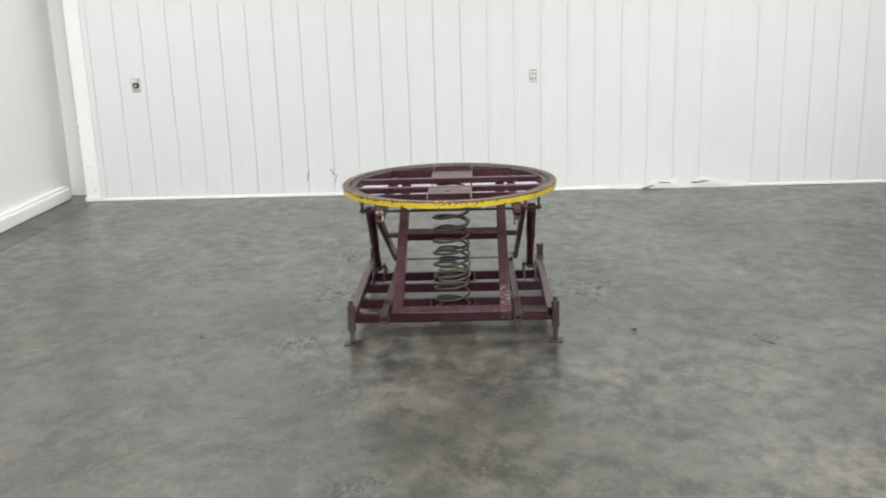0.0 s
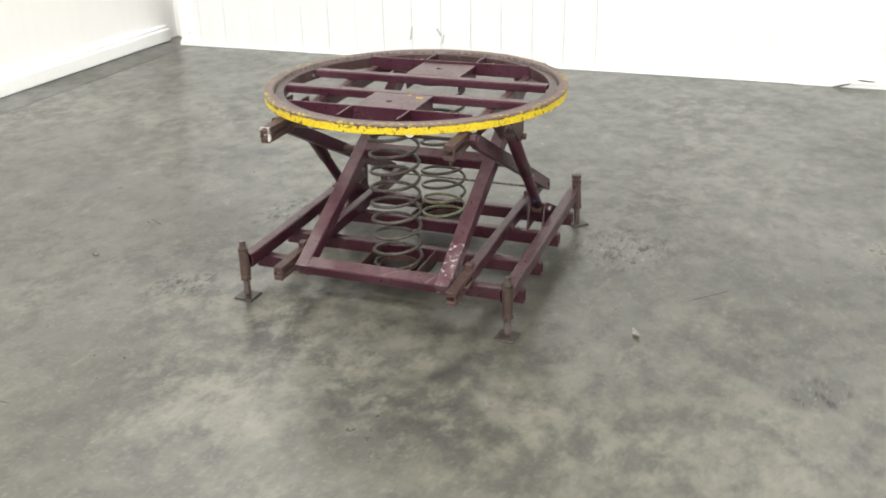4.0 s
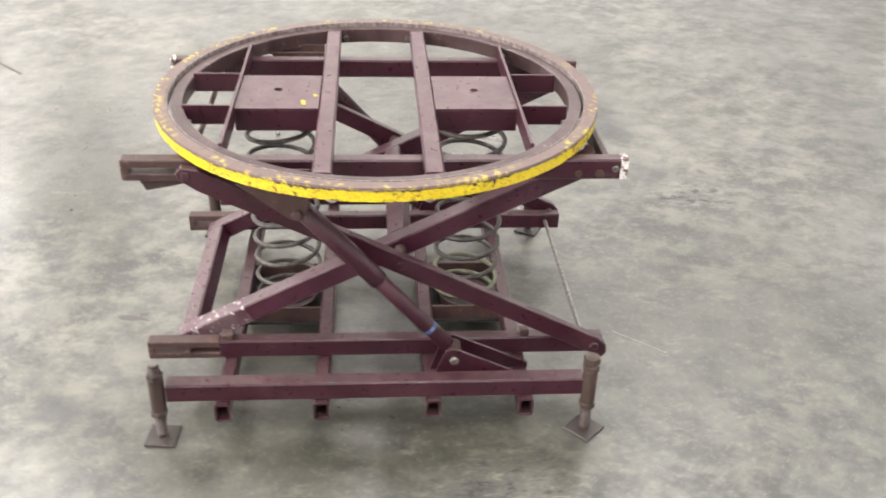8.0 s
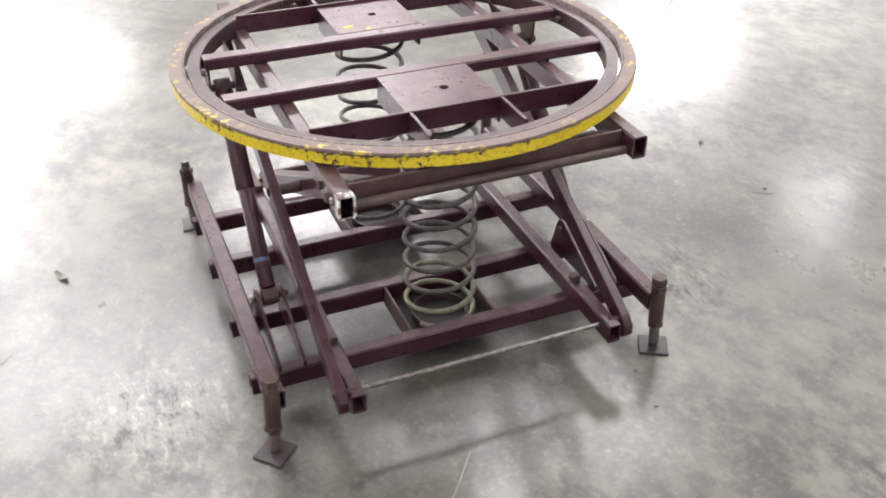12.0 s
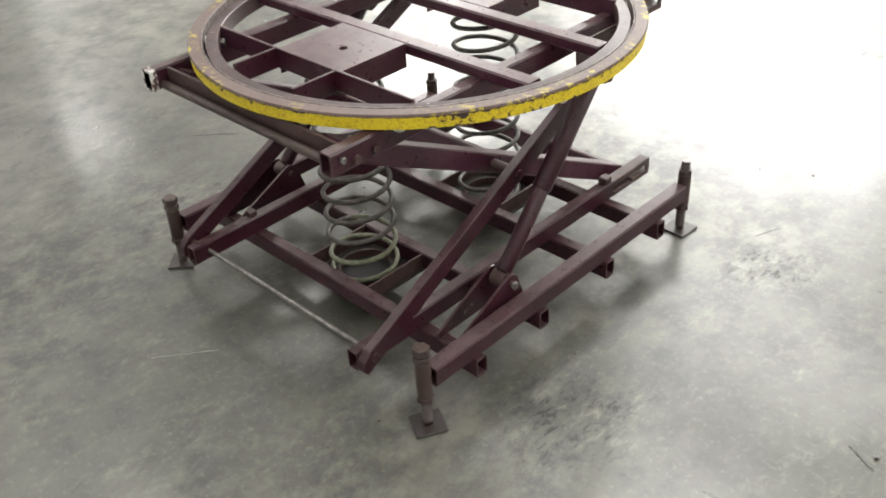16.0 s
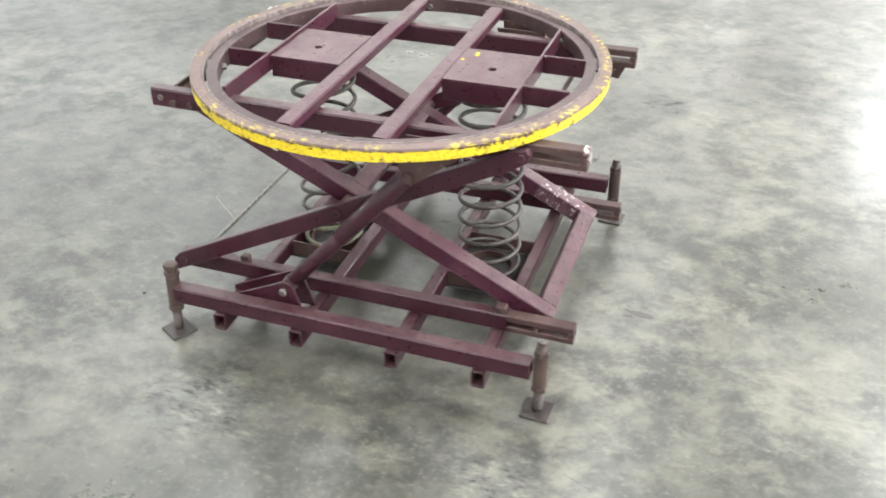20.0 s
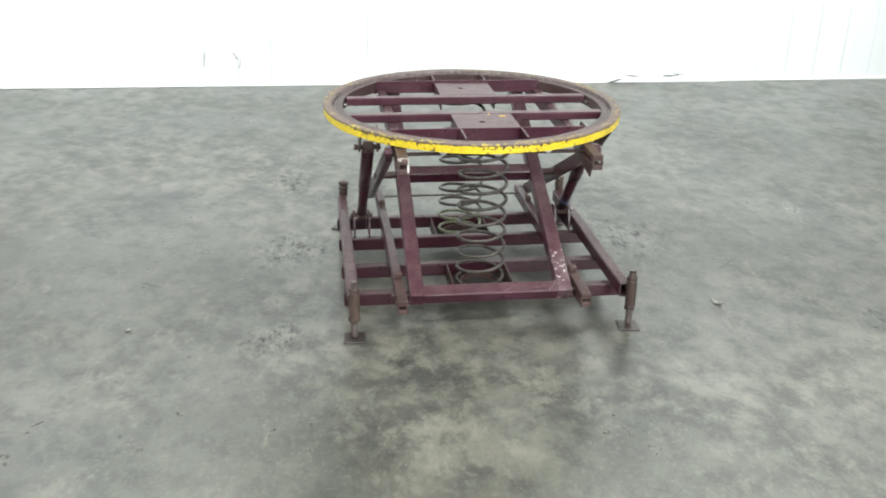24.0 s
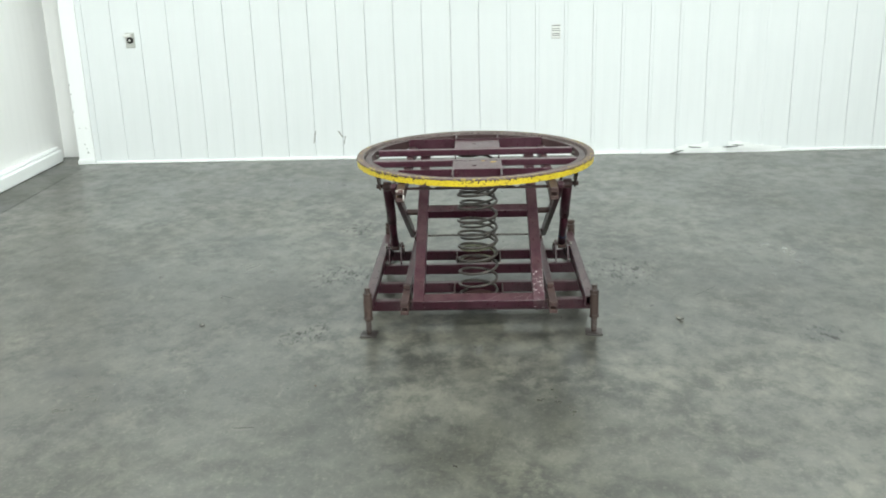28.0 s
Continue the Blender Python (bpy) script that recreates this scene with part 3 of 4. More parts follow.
bm = lathe(bmesh.new(), [(R - 0.0315, Z_TOP + 0.0005), (R - 0.0340, Z_TOP + 0.0005), (R - 0.0340, Z_TOP - 0.028), (R - 0.0315, Z_TOP - 0.028)], (CX, CY), 160)
smooth(part("rim_lip", bm, LIP_STEEL, table, "thin rubbed steel lip"), 35)
RI = R - 0.040
bm = lathe(bmesh.new(), [(RI - 0.001, Z_TOP - 0.0095), (RI - 0.028, Z_TOP - 0.008), (RI - 0.030, Z_TOP - 0.010), (RI - 0.030, Z_TOP - 0.048), (RI - 0.024, Z_TOP - 0.048), (RI - 0.024, Z_TOP - 0.018), (RI - 0.001, Z_TOP - 0.018)], (CX, CY), 160)
smooth(part("inner_ring", bm, INNER_BROWN, table), 35)
IR = RI - 0.030
for k in range(12):
    a = radians(15 + 30 * k + (4 if k % 2 else -4))
    ca, sa = math.cos(a), math.sin(a)
    p = lambda r, z: (CX + r * ca, CY + r * sa, z)  # noqa: E731
    bm = bmesh.new()
    rod(bm, p(IR - 0.012, Z_TOP - 0.032), p(IR, Z_TOP - 0.032), 0.009, 6, 0.001)
    bolt = part("roller_bolt", bm, ROD_STEEL, table, "dull steel roller bolt head")
    bm = rod(bmesh.new(), p(IR + 0.008, Z_TOP - 0.030), p(R - 0.012, Z_TOP - 0.030), 0.016, 14, 0.001)
    part("roller", bm, STEEL, bolt)

# deck frame inside the ring
BZ0, BZ1 = UP_Z1 + 0.001, 0.6968


def chord(y, r=IR):
    return math.sqrt(r * r - (y - CY) ** 2)


for y in (-0.122, 0.122):
    x = chord(abs(y) + 0.021)
    bm = tube(bmesh.new(), (CX - x, y, (BZ0 + BZ1) / 2), (CX + x, y, (BZ0 + BZ1) / 2), 0.042, BZ1 - BZ0, 0.004)
    part("deck_beam", bm, PLUM, table)
for y in (-0.352, 0.352):
    x = chord(abs(y) + 0.004)
    bm = bar(bmesh.new(), (CX - x, y, 0.679), (CX + x, y, 0.679), 0.008, 0.05, round_=0.0015)
    part("deck_flat_bar", bm, PLUM, table)
PX0, PX1 = -0.108, 0.112
for s in (-1, 1):
    ya, yb = 0.144, 0.347
    hole = (-0.011, s * 0.25)
    bm = bmesh.new()
    # plate with a real hole
    n = 24
    ringv = lambda z: [bm.verts.new((hole[0] + 0.011 * math.cos(6.2831853 * i / n), hole[1] + 0.011 * math.sin(6.2831853 * i / n), z)) for i in range(n)]  # noqa: E731
    y0, y1 = sorted((s * ya, s * yb))

    def edge(z):
        out = []
        for i in range(n):
            a = 6.2831853 * i / n
            c, d = math.cos(a), math.sin(a)
            k = min(((PX1 - hole[0]) / c if c > 0 else (PX0 - hole[0]) / c) if abs(c) > 1e-6 else 9, ((y1 - hole[1]) / d if d > 0 else (y0 - hole[1]) / d) if abs(d) > 1e-6 else 9)
            out.append(bm.verts.new((hole[0] + k * c, hole[1] + k * d, z)))
        for cx_, cy_ in ((PX0, y0), (PX0, y1), (PX1, y0), (PX1, y1)):
            v = min(out, key=lambda v: (v.co.x - cx_) ** 2 + (v.co.y - cy_) ** 2)
            v.co.x, v.co.y = cx_, cy_
        return out

    ra, rb, ea, eb = ringv(0.6965), ringv(0.6905), edge(0.6965), edge(0.6905)
    for i in range(n):
        j = (i + 1) % n
        bm.faces.new((ra[i], ra[j], ea[j], ea[i]))
        bm.faces.new((rb[j], rb[i], eb[i], eb[j]))
        bm.faces.new((ra[j], ra[i], rb[i], rb[j]))
        bm.faces.new((ea[i], ea[j], eb[j], eb[i]))
    plate = part("spring_plate", bm, PLUM, table, "maroon plate with a centre hole")
    for x in (PX0 + 0.004, PX1 - 0.004):
        bm = bar(bmesh.new(), (x, y0, 0.6645), (x, y1, 0.6645), 0.006, 0.055, round_=0.001)
        part("skirt", bm, MAROON, plate)
        yo = s * (math.sqrt(IR * IR - (x - CX) ** 2) - 0.001)
        bm = bar(bmesh.new(), (x, s * 0.357, 0.679), (x, yo, 0.679), 0.008, 0.05, round_=0.0015)
        part("rib", bm, MAROON, plate)
    bm = pipe(bmesh.new(), (0, s * 0.25, 0.66), (0, s * 0.25, 0.6900), 0.078, 0.073, 28)
    part("spring_socket", bm, MAROON, plate)
bm = slab(bmesh.new(), [(0.064, -0.187), (0.070, -0.190), (0.076, -0.184), (0.085, -0.187), (0.088, -0.179), (0.080, -0.176), (0.072, -0.180), (0.064, -0.177)], "z", 0.6973, 0.0012)
part("paint_fleck", bm, YELLOW_FLECK, table, "yellow paint fleck")
bm = slab(bmesh.new(), [(0.024, -0.157), (0.031, -0.160), (0.036, -0.153), (0.027, -0.150)], "z", 0.6973, 0.0012)
part("paint_fleck", bm, YELLOW_FLECK, table, "yellow paint fleck")


def slotted_rail(name, s, z0, z1, y_front, y_back, slot, material, tip_front=None, tip_back=None):
    """A rail along y: tube at the back, slotted at the front so that a roller can slide."""
    x, zc, h = s * RAIL_X, (z0 + z1) / 2, z1 - z0
    w = 0.034
    bm = tube(bmesh.new(), (x, slot[1], zc), (x, y_back, zc), w, h, 0.004)
    rail = part(name, bm, material, table)
    bm = bmesh.new()
    box(bm, (x - w / 2, y_front, z1 - 0.019), (x + w / 2, slot[1], z1), 0.002)
    box(bm, (x - w / 2, y_front, z0), (x + w / 2, slot[1], z0 + 0.017), 0.002)
    for xe in (x - w / 2 + 0.002, x + w / 2 - 0.002):
        box(bm, (xe - 0.002, y_front + 0.0005, z0 + 0.0165), (xe + 0.002, slot[0], z1 - 0.0185))
    part("slotted_end", bm, BROWN, rail, "rusty brown slotted end")
    for tip, y, dy in ((tip_front, y_front, -1), (tip_back, y_back, 1)):
        if tip and dy > 0:
            bm = tube(bmesh.new(), (x, y - dy * 0.016, zc), (x, y + dy * 0.001, zc), w + 0.002, h + 0.002, 0.005)
        elif tip:
            bm = box(bmesh.new(), (x - w / 2 - 0.001, y - 0.001, z1 - 0.010), (x + w / 2 + 0.001, y + 0.014, z1 + 0.001), 0.002)
            box(bm, (x + w / 2 - 0.005, y - 0.001, z0 + 0.006), (x + w / 2 + 0.001, y + 0.012, z1 - 0.0105), 0.0015)
        if tip:
            part("white_end", bm, tip, rail, "bare white rail end")
    return rail


# base: cross tubes, slotted rails, side bars
CB_Y = (-0.376, -0.141, 0.130, 0.357)
for y in CB_Y:
    bm = tube(bmesh.new(), (-0.515, y, 0.084), (0.519, y, 0.084), 0.036, 0.050, 0.004)
    part("base_cross_tube", bm, MAROON, table)
for s in (-1, 1):
    slotted_rail("base_rail", s, RAIL_Z0, RAIL_Z1, -0.578, 0.575, (-0.562, -0.40), MAROON)
    slotted_rail("deck_rail", s, UP_Z0, UP_Z1, -0.575, 0.577, (-0.558, -0.42), MAROON,
                 WHITE_TIP if s < 0 else None, WHITE_TIP if s > 0 else None)
    xs = s * 0.487
    bm = tube(bmesh.new(), (xs, -0.505, 0.136), (xs, 0.495, 0.136), 0.042, 0.05, 0.004)
    part("side_bar", bm, MAROON, table)
    # stop block on the rail in front of the slot
    bm = box(bmesh.new(), (s * RAIL_X - 0.014, -0.395, RAIL_Z1), (s * RAIL_X + 0.014, -0.365, RAIL_Z1 + 0.02), 0.003)
    part("stop_block", bm, BROWN, table)
    bm = box(bmesh.new(), (s * RAIL_X - 0.012, 0.36, RAIL_Z1), (s * RAIL_X + 0.012, 0.385, RAIL_Z1 + 0.018), 0.003)
    part("stop_block", bm, BROWN, table)

# lower lip of the slotted deck rail, torn and bent down
lip = slab(bmesh.new(), [(-0.395, 0.6155), (-0.400, 0.606), (-0.470, 0.590), (-0.531, 0.579), (-0.548, 0.6155)], "x", 0.311, 0.004)
part("bent_lip", lip, BROWN, table, "torn rusty lip bent down under the rail")

# sliding shaft between the upper ends of the outer arms
bm = rod(bmesh.new(), (-0.372, -0.43, 0.639), (0.372, -0.43, 0.639), 0.0062, 14, 0.001)
part("slide_shaft", bm, BROWN, table, "dark steel shaft between the arm ends")

for s in (-1, 1):
    for y, z in ((0.548, 0.645), (0.462, 0.634), (-0.372, 0.642)):
        bm = hexnut(bmesh.new(), (s * (RAIL_X + 0.0205), y, z), 0.0085, 0.007, (1, 0, 0))
        part("rail_bolt", bm, ROD_STEEL if y > 0.5 else BROWN, table)

# rear rods and the rear deck bar
bm = rod(bmesh.new(), (-RAIL_X + 0.017, 0.531, 0.140), (RAIL_X - 0.017, 0.531, 0.140), 0.0058, 14)
part("base_tie_rod", bm, ROD_STEEL, table, "dull grey steel tie rod")
bm = bar(bmesh.new(), (-RAIL_X + 0.018, 0.528, 0.642), (RAIL_X - 0.018, 0.528, 0.642), 0.008, 0.045, round_=0.0015)
part("rear_deck_bar", bm, BROWN, table)
bm = rod(bmesh.new(), (-RAIL_X + 0.018, 0.548, 0.627), (RAIL_X - 0.018, 0.548, 0.627), 0.0105, 14)
part("deck_tie_rod", bm, LEG_RUST, table)

# scissor arms
SL = 0.500                     # rise over run of both pairs
PV = (0.053, 0.403)            # centre pivot (y, z)


def inner_z(y):
    return PV[1] + SL * (y - PV[0])


def outer_z(y):
    return PV[1] - SL * (y - PV[0])


XI = 0.265
ya_, yb_ = -0.478, 0.522
WORN_PLUM = painted("rubbed_plum_paint", (0.060, 0.020, 0.031), (0.15, 0.11, 0.115), (0.36, 0.33, 0.325), 0.58, 0.4)
for s in (-1, 1):
    y_end = ya_ - 0.0225
    y_mid = -0.33
    bm = bar(bmesh.new(), (s * XI, y_end if s < 0 else y_mid, inner_z(y_end if s < 0 else y_mid)), (s * XI, yb_, inner_z(yb_)), 0.05, 0.05)
    arm = part("inner_scissor_arm", bm, PLUM, table)
    if s > 0:
        bm = bar(bmesh.new(), (s * XI, y_end, inner_z(y_end)), (s * XI, y_mid, inner_z(y_mid)), 0.05, 0.05)
        part("worn_end", bm, WORN_PLUM, arm, "arm end with paint rubbed white")
    bm = rod(bmesh.new(), (s * (XI + 0.0255), ya_, 0.137), (s * 0.352, ya_, 0.137), 0.0065, 14, 0.001)
    part("slide_pin", bm, BROWN, table)
    bm = rod(bmesh.new(), (s * 0.2, 0.512, inner_z(0.512)), (s * 0.347, 0.512, inner_z(0.512)), 0.010, 14, 0.001)
    part("deck_hinge_pin", bm, BROWN, table)
    xo = s * 0.357
    hz = 0.0235 * math.sqrt(1 + SL * SL)
    outline = [(0.572, outer_z(0.572) - hz), (0.583, outer_z(0.572) - 0.012), (0.580, outer_z(0.572) + 0.012), (0.560, outer_z(0.560) + hz)]
    outline += [(-0.400, outer_z(-0.400) + hz), (-0.438, outer_z(-0.438) + 0.014), (-0.450, outer_z(-0.44)), (-0.444, outer_z(-0.44) - 0.017), (-0.405, outer_z(-0.405) - hz)]
    bm = slab(bmesh.new(), outline, "x", xo, 0.024)
    bmesh.ops.bevel(bm, geom=list(bm.edges), offset=0.002, segments=1, affect="EDGES")
    arm = part("outer_scissor_arm", bm, MAROON, table)
    for y in (0.548, PV[0], -0.427):
        bm = hexnut(bmesh.new(), (xo + s * 0.0145, y, outer_z(y)), 0.0115, 0.006, (1, 0, 0))
        part("arm_bolt", bm, MAROON, arm)
    bm = rod(bmesh.new(), (s * RAIL_X, 0.548, outer_z(0.548)), (xo, 0.548, outer_z(0.548)), 0.010, 14)
    part("base_hinge_pin", bm, BROWN, table)
for y, k_ in ((ya_, 0.004), (PV[0], 0.002)):
    bm = tube(bmesh.new(), (-XI + 0.025, y, inner_z(y)), (XI - 0.025, y, inner_z(y)), 0.049, 0.049, k_, up=(0, -SL, 1))
    part("scissor_cross_tube", bm, PLUM, table)
# rubbed marks on the front cross tube
tilt_ = math.atan(SL)
for k_, (xa, xb, v0, v1, w_) in enumerate(((0.045, 0.105, -0.018, 0.016, 0.004), (0.150, 0.195, -0.010, 0.004, 0.0025), (0.205, 0.238, -0.024, 0.020, 0.012), (-0.21, -0.17, 0.012, 0.018, 0.002), (0.088, 0.098, -0.002, 0.018, 0.003))):
    rnd = random.Random(k_ + 5)
    line = [(xa + (xb - xa) * i / 5, v0 + (v1 - v0) * i / 5 + rnd.uniform(-0.002, 0.002)) for i in range(6)]
    pts = [(x, v - w_ * rnd.uniform(0.2, 0.6)) for x, v in line] + [(x, v + w_ * rnd.uniform(0.2, 0.6)) for x, v in reversed(line)]
    bm = slab(bmesh.new(), pts, "z", 0.0, 0.0006)
    m_ = Matrix.Translation((0, ya_, inner_z(ya_))) @ Matrix.Rotation(tilt_, 4, "X") @ Matrix.Translation((0, 0, 0.0249))
    bm.transform(m_)
    part("rubbed_mark", bm, WORN_PLUM, table, "whitish rubbed scratch in the paint")
for s in (-1, 1):
    bm = rod(bmesh.new(), (s * (XI + 0.0255), PV[0], PV[1]), (s * 0.345, PV[0], PV[1]), 0.014, 16)
    part("centre_pivot_pin", bm, BROWN, table)


def spring(s, low_mat, high_mat, turns=10.4):
    """A coil spring with its closed end coils, in two paints."""
    r, w, z0, z1, n = 0.087, 0.0066, 0.078, 0.690, 26
    total = int(turns * n)
    pts = []
    for i in range(total + 1):
        t = i / n
        # pitch opens over the first and the last turn
        f = i / total
        e = 0.055
        g = (f * f / (2 * e) if f < e else f - e / 2) if f < 0.5 else None
        if g is None:
            q = 1 - f
            g = (1 - e) - (q * q / (2 * e) if q < e else q - e / 2)
        z = z0 + w + (z1 - z0 - 2 * w) * g / (1 - e)
        a = 6.2831853 * t + (0.6 if s > 0 else 2.2)
        pts.append(Vector((r * math.cos(a), s * 0.25 + r * math.sin(a), z)))
    holder = None
    cutoff = int(total * 0.18)
    for name, some, m in (("spring", pts[:cutoff + 1], low_mat), ("upper_coil", pts[cutoff:], high_mat)):
        bm = bmesh.new()
        rings = []
        for i, p in enumerate(some):
            d = (some[min(i + 1, len(some) - 1)] - some[max(i - 1, 0)]).normalized()
            out = Vector((p.x, p.y - s * 0.25, 0)).normalized()
            up = out.cross(d).normalized()
            out = d.cross(up)
            rings.append([p + (out * math.cos(k * 0.7853982) + up * math.sin(k * 0.7853982)) * w for k in range(8)])
        vs = loops(bm, rings)
        bm.faces.new(list(reversed(vs[0])))
        bm.faces.new(vs[-1])
        for f in bm.faces:
            f.smooth = len(f.verts) == 4
        ob = part(name, bm, m, holder or table, "coil spring of dark wire" if holder is None and m is SPRING else ("coil spring with faded green lower coils" if holder is None else ""))
        holder = holder or ob
    return holder


spring(-1, SPRING, SPRING)
spring(1, SPRING_GREEN, SPRING)

# spring seats slung between pairs of cross tubes
for y0, y1 in ((CB_Y[0], CB_Y[1]), (CB_Y[2], CB_Y[3])):
    ym = (y0 + y1) / 2
    bm = box(bmesh.new(), (-0.115, y0 + 0.012, 0.052), (0.115, y1 - 0.012, 0.0585), 0.001)
    # the plate's black carries the shade under the spring
    seat = part("spring_seat", bm, DARK, table, "spring seat plate, blackened for the shade under the spring")
    for x in (-0.112, 0.112):
        bm = bar(bmesh.new(), (x, y0 + 0.0185, 0.085), (x, y1 - 0.0185, 0.085), 0.006, 0.046, round_=0.001)
        part("seat_side", bm, BROWN, seat)
    bm = pipe(bmesh.new(), (0, (0.25 if y0 > 0 else -0.25), 0.059), (0, (0.25 if y0 > 0 else -0.25), 0.080), 0.074, 0.068, 28)
    part("seat_cup", bm, BROWN, seat)

# gas cylinders with their brackets
for s in (-1, 1):
    xc = s * 0.420
    lo_, hi_ = Vector((xc, 0.181, 0.190)), Vector((s * 0.411, -0.179, 0.591))
    d = (hi_ - lo_).normalized()
    bm = rod(bmesh.new(), lo_ + d * 0.02, lo_ + d * 0.30, 0.0195, 22, 0.002)
    cyl = smooth(part("gas_cylinder", bm, MAROON, table), 50)
    bm = rod(bmesh.new(), lo_ + d * (0.27 if s > 0 else 0.235), hi_ - d * 0.012, 0.0235, 24, 0.002)
    smooth(part("sleeve", bm, MAROON, cyl), 50)
    if s > 0:
        bm = pipe(bmesh.new(), lo_ + d * 0.085, lo_ + d * 0.094, 0.0199, 0.0190, 22)
        smooth(part("label_band", bm, BLUE_LABEL, cyl, "small faded blue label"), 50)
    for c in (lo_, hi_):
        bm = rod(bmesh.new(), c - Vector((0.019, 0, 0)), c + Vector((0.019, 0, 0)), 0.021, 18, 0.001)
        part("eye", bm, BROWN, cyl)
        bm = rod(bmesh.new(), c - Vector((0.044, 0, 0)), c + Vector((0.044, 0, 0)), 0.0075 if c is lo_ else 0.0095, 14)
        part("pin", bm, BROWN, cyl)
        bm = hexnut(bmesh.new(), c + Vector((s * 0.046, 0, 0)), 0.0115, 0.009, (1, 0, 0))
        part("pin_head", bm, BROWN if c is hi_ else ROD_STEEL, cyl)
    outline = [(0.128, 0.1095), (0.374, 0.1095), (0.374, 0.124)]
    outline += [(0.181 + 0.027 * math.cos(radians(a)), 0.186 + 0.027 * math.sin(radians(a))) for a in range(55, 181, 18)]
    outline += [(0.14, 0.15)]
    for dx in (-0.03, 0.03):
        bm = slab(bmesh.new(), outline, "x", xc + dx, 0.007)
        part("cylinder_bracket", bm, MAROON, table)
        # hanger plate under the ring that carries the upper pin
        hang = [(-0.150, 0.664), (-0.155, 0.606), (-0.164, 0.578), (-0.179, 0.571), (-0.197, 0.577), (-0.226, 0.600), (-0.310, 0.664)]
        bm = slab(bmesh.new(), hang, "x", s * 0.411 + dx * 1.1, 0.005)
        part("hanger_plate", bm, BROWN, table, "dark grimy hanger plate under the ring")

# screw feet at the four corners
for (fx, fy), (px, py), turn, big in (((-0.485, -0.530), (-0.487, -0.527), -3, 0), ((0.502, -0.525), (0.503, -0.528), -5, 0),
                                      ((-0.480, 0.510), (-0.489, 0.514), -29, 1), ((0.497, 0.511), (0.507, 0.511), 44, 1)):
    foot_dir = (Vector((fx, fy, 0.225)) - Vector((px, py, 0.006))).normalized()
    base = Vector((px, py, 0.0))
    at = lambda z: base + foot_dir * (z / foot_dir.z)  # noqa: E731
    bm = pipe(bmesh.new(), at(0.088), at(0.182), 0.0185, 0.0125, 20)
    foot = smooth(part("screw_foot", bm, LEG_RUST, table, "rusty screw jack foot"), 40)
    bm = rod(bmesh.new(), at(0.008), at(0.222), 0.0115, 16, 0.0015)
    smooth(part("stud", bm, LEG_RUST, foot), 40)
    for z0_, z1_ in ((0.018, 0.070), (0.199, 0.220)):
        n_ = int((z1_ - z0_) / 0.0045)
        prof = []
        for k in range(n_ + 1):
            prof += [(z0_ + (z1_ - z0_) * (k - 0.5) / (n_ + 1), 0.0115), (z0_ + (z1_ - z0_) * k / (n_ + 1), 0.0132)]
        bm = bmesh.new()
        d_, s_, u_ = axes(at(0.0), at(0.1))
        vs = loops(bm, [[at(z) + (s_ * math.cos(q * 0.3926991) + u_ * math.sin(q * 0.3926991)) * r_ for q in range(16)] for z, r_ in prof])
        bm.faces.new(list(reversed(vs[0])))
        bm.faces.new(vs[-1])
        part("thread", bm, LEG_RUST, foot)
    bm = hexnut(bmesh.new(), at(0.190), 0.0205 if big else 0.0195, 0.016, foot_dir)
    part("nut", bm, LEG_RUST, foot)
    bm = hexnut(bmesh.new(), at(0.079), 0.0205, 0.016, foot_dir)
    part("nut", bm, LEG_RUST, foot)
    if big:
        bm = hexnut(bmesh.new(), at(0.212), 0.0205, 0.018, foot_dir)
        part("nut", bm, LEG_RUST, foot)
    else:
        bm = rod(bmesh.new(), at(0.2218), at(0.2235), 0.0095, 14)
        part("stud_tip", bm, ROD_STEEL, foot, "worn steel stud tip")
    c, s2 = math.cos(radians(turn)), math.sin(radians(turn))
    bm = bmesh.new()
    box(bm, (-0.037, -0.037, 0.0), (0.037, 0.037, 0.007), 0.0015)
    for v in bm.verts:
        x, y = v.co.x, v.co.y
        v.co.x, v.co.y = px + c * x - s2 * y, py + s2 * x + c * y
    part("foot_plate", bm, PLATE_STEEL, foot, "square dark worn foot plate")

# ---------------------------------------------------------------- small things on the floor
SCRATCH_PALE = spring_material("pale_scratched_concrete", (0.26, 0.25, 0.22), (0.36, 0.35, 0.31))
LEAF_GREY = spring_material("dry_grey_leaf", (0.13, 0.125, 0.11), (0.21, 0.20, 0.18))
CHIP_GREY = spring_material("crumbled_concrete_chip", (0.08, 0.077, 0.07), (0.17, 0.16, 0.145))
CRACK_DARK = spring_material("dark_crack_dirt", (0.018, 0.014, 0.012), (0.04, 0.03, 0.026))
RUST_CRUMB = spring_material("rust_crumb", (0.07, 0.045, 0.035), (0.13, 0.09, 0.07))


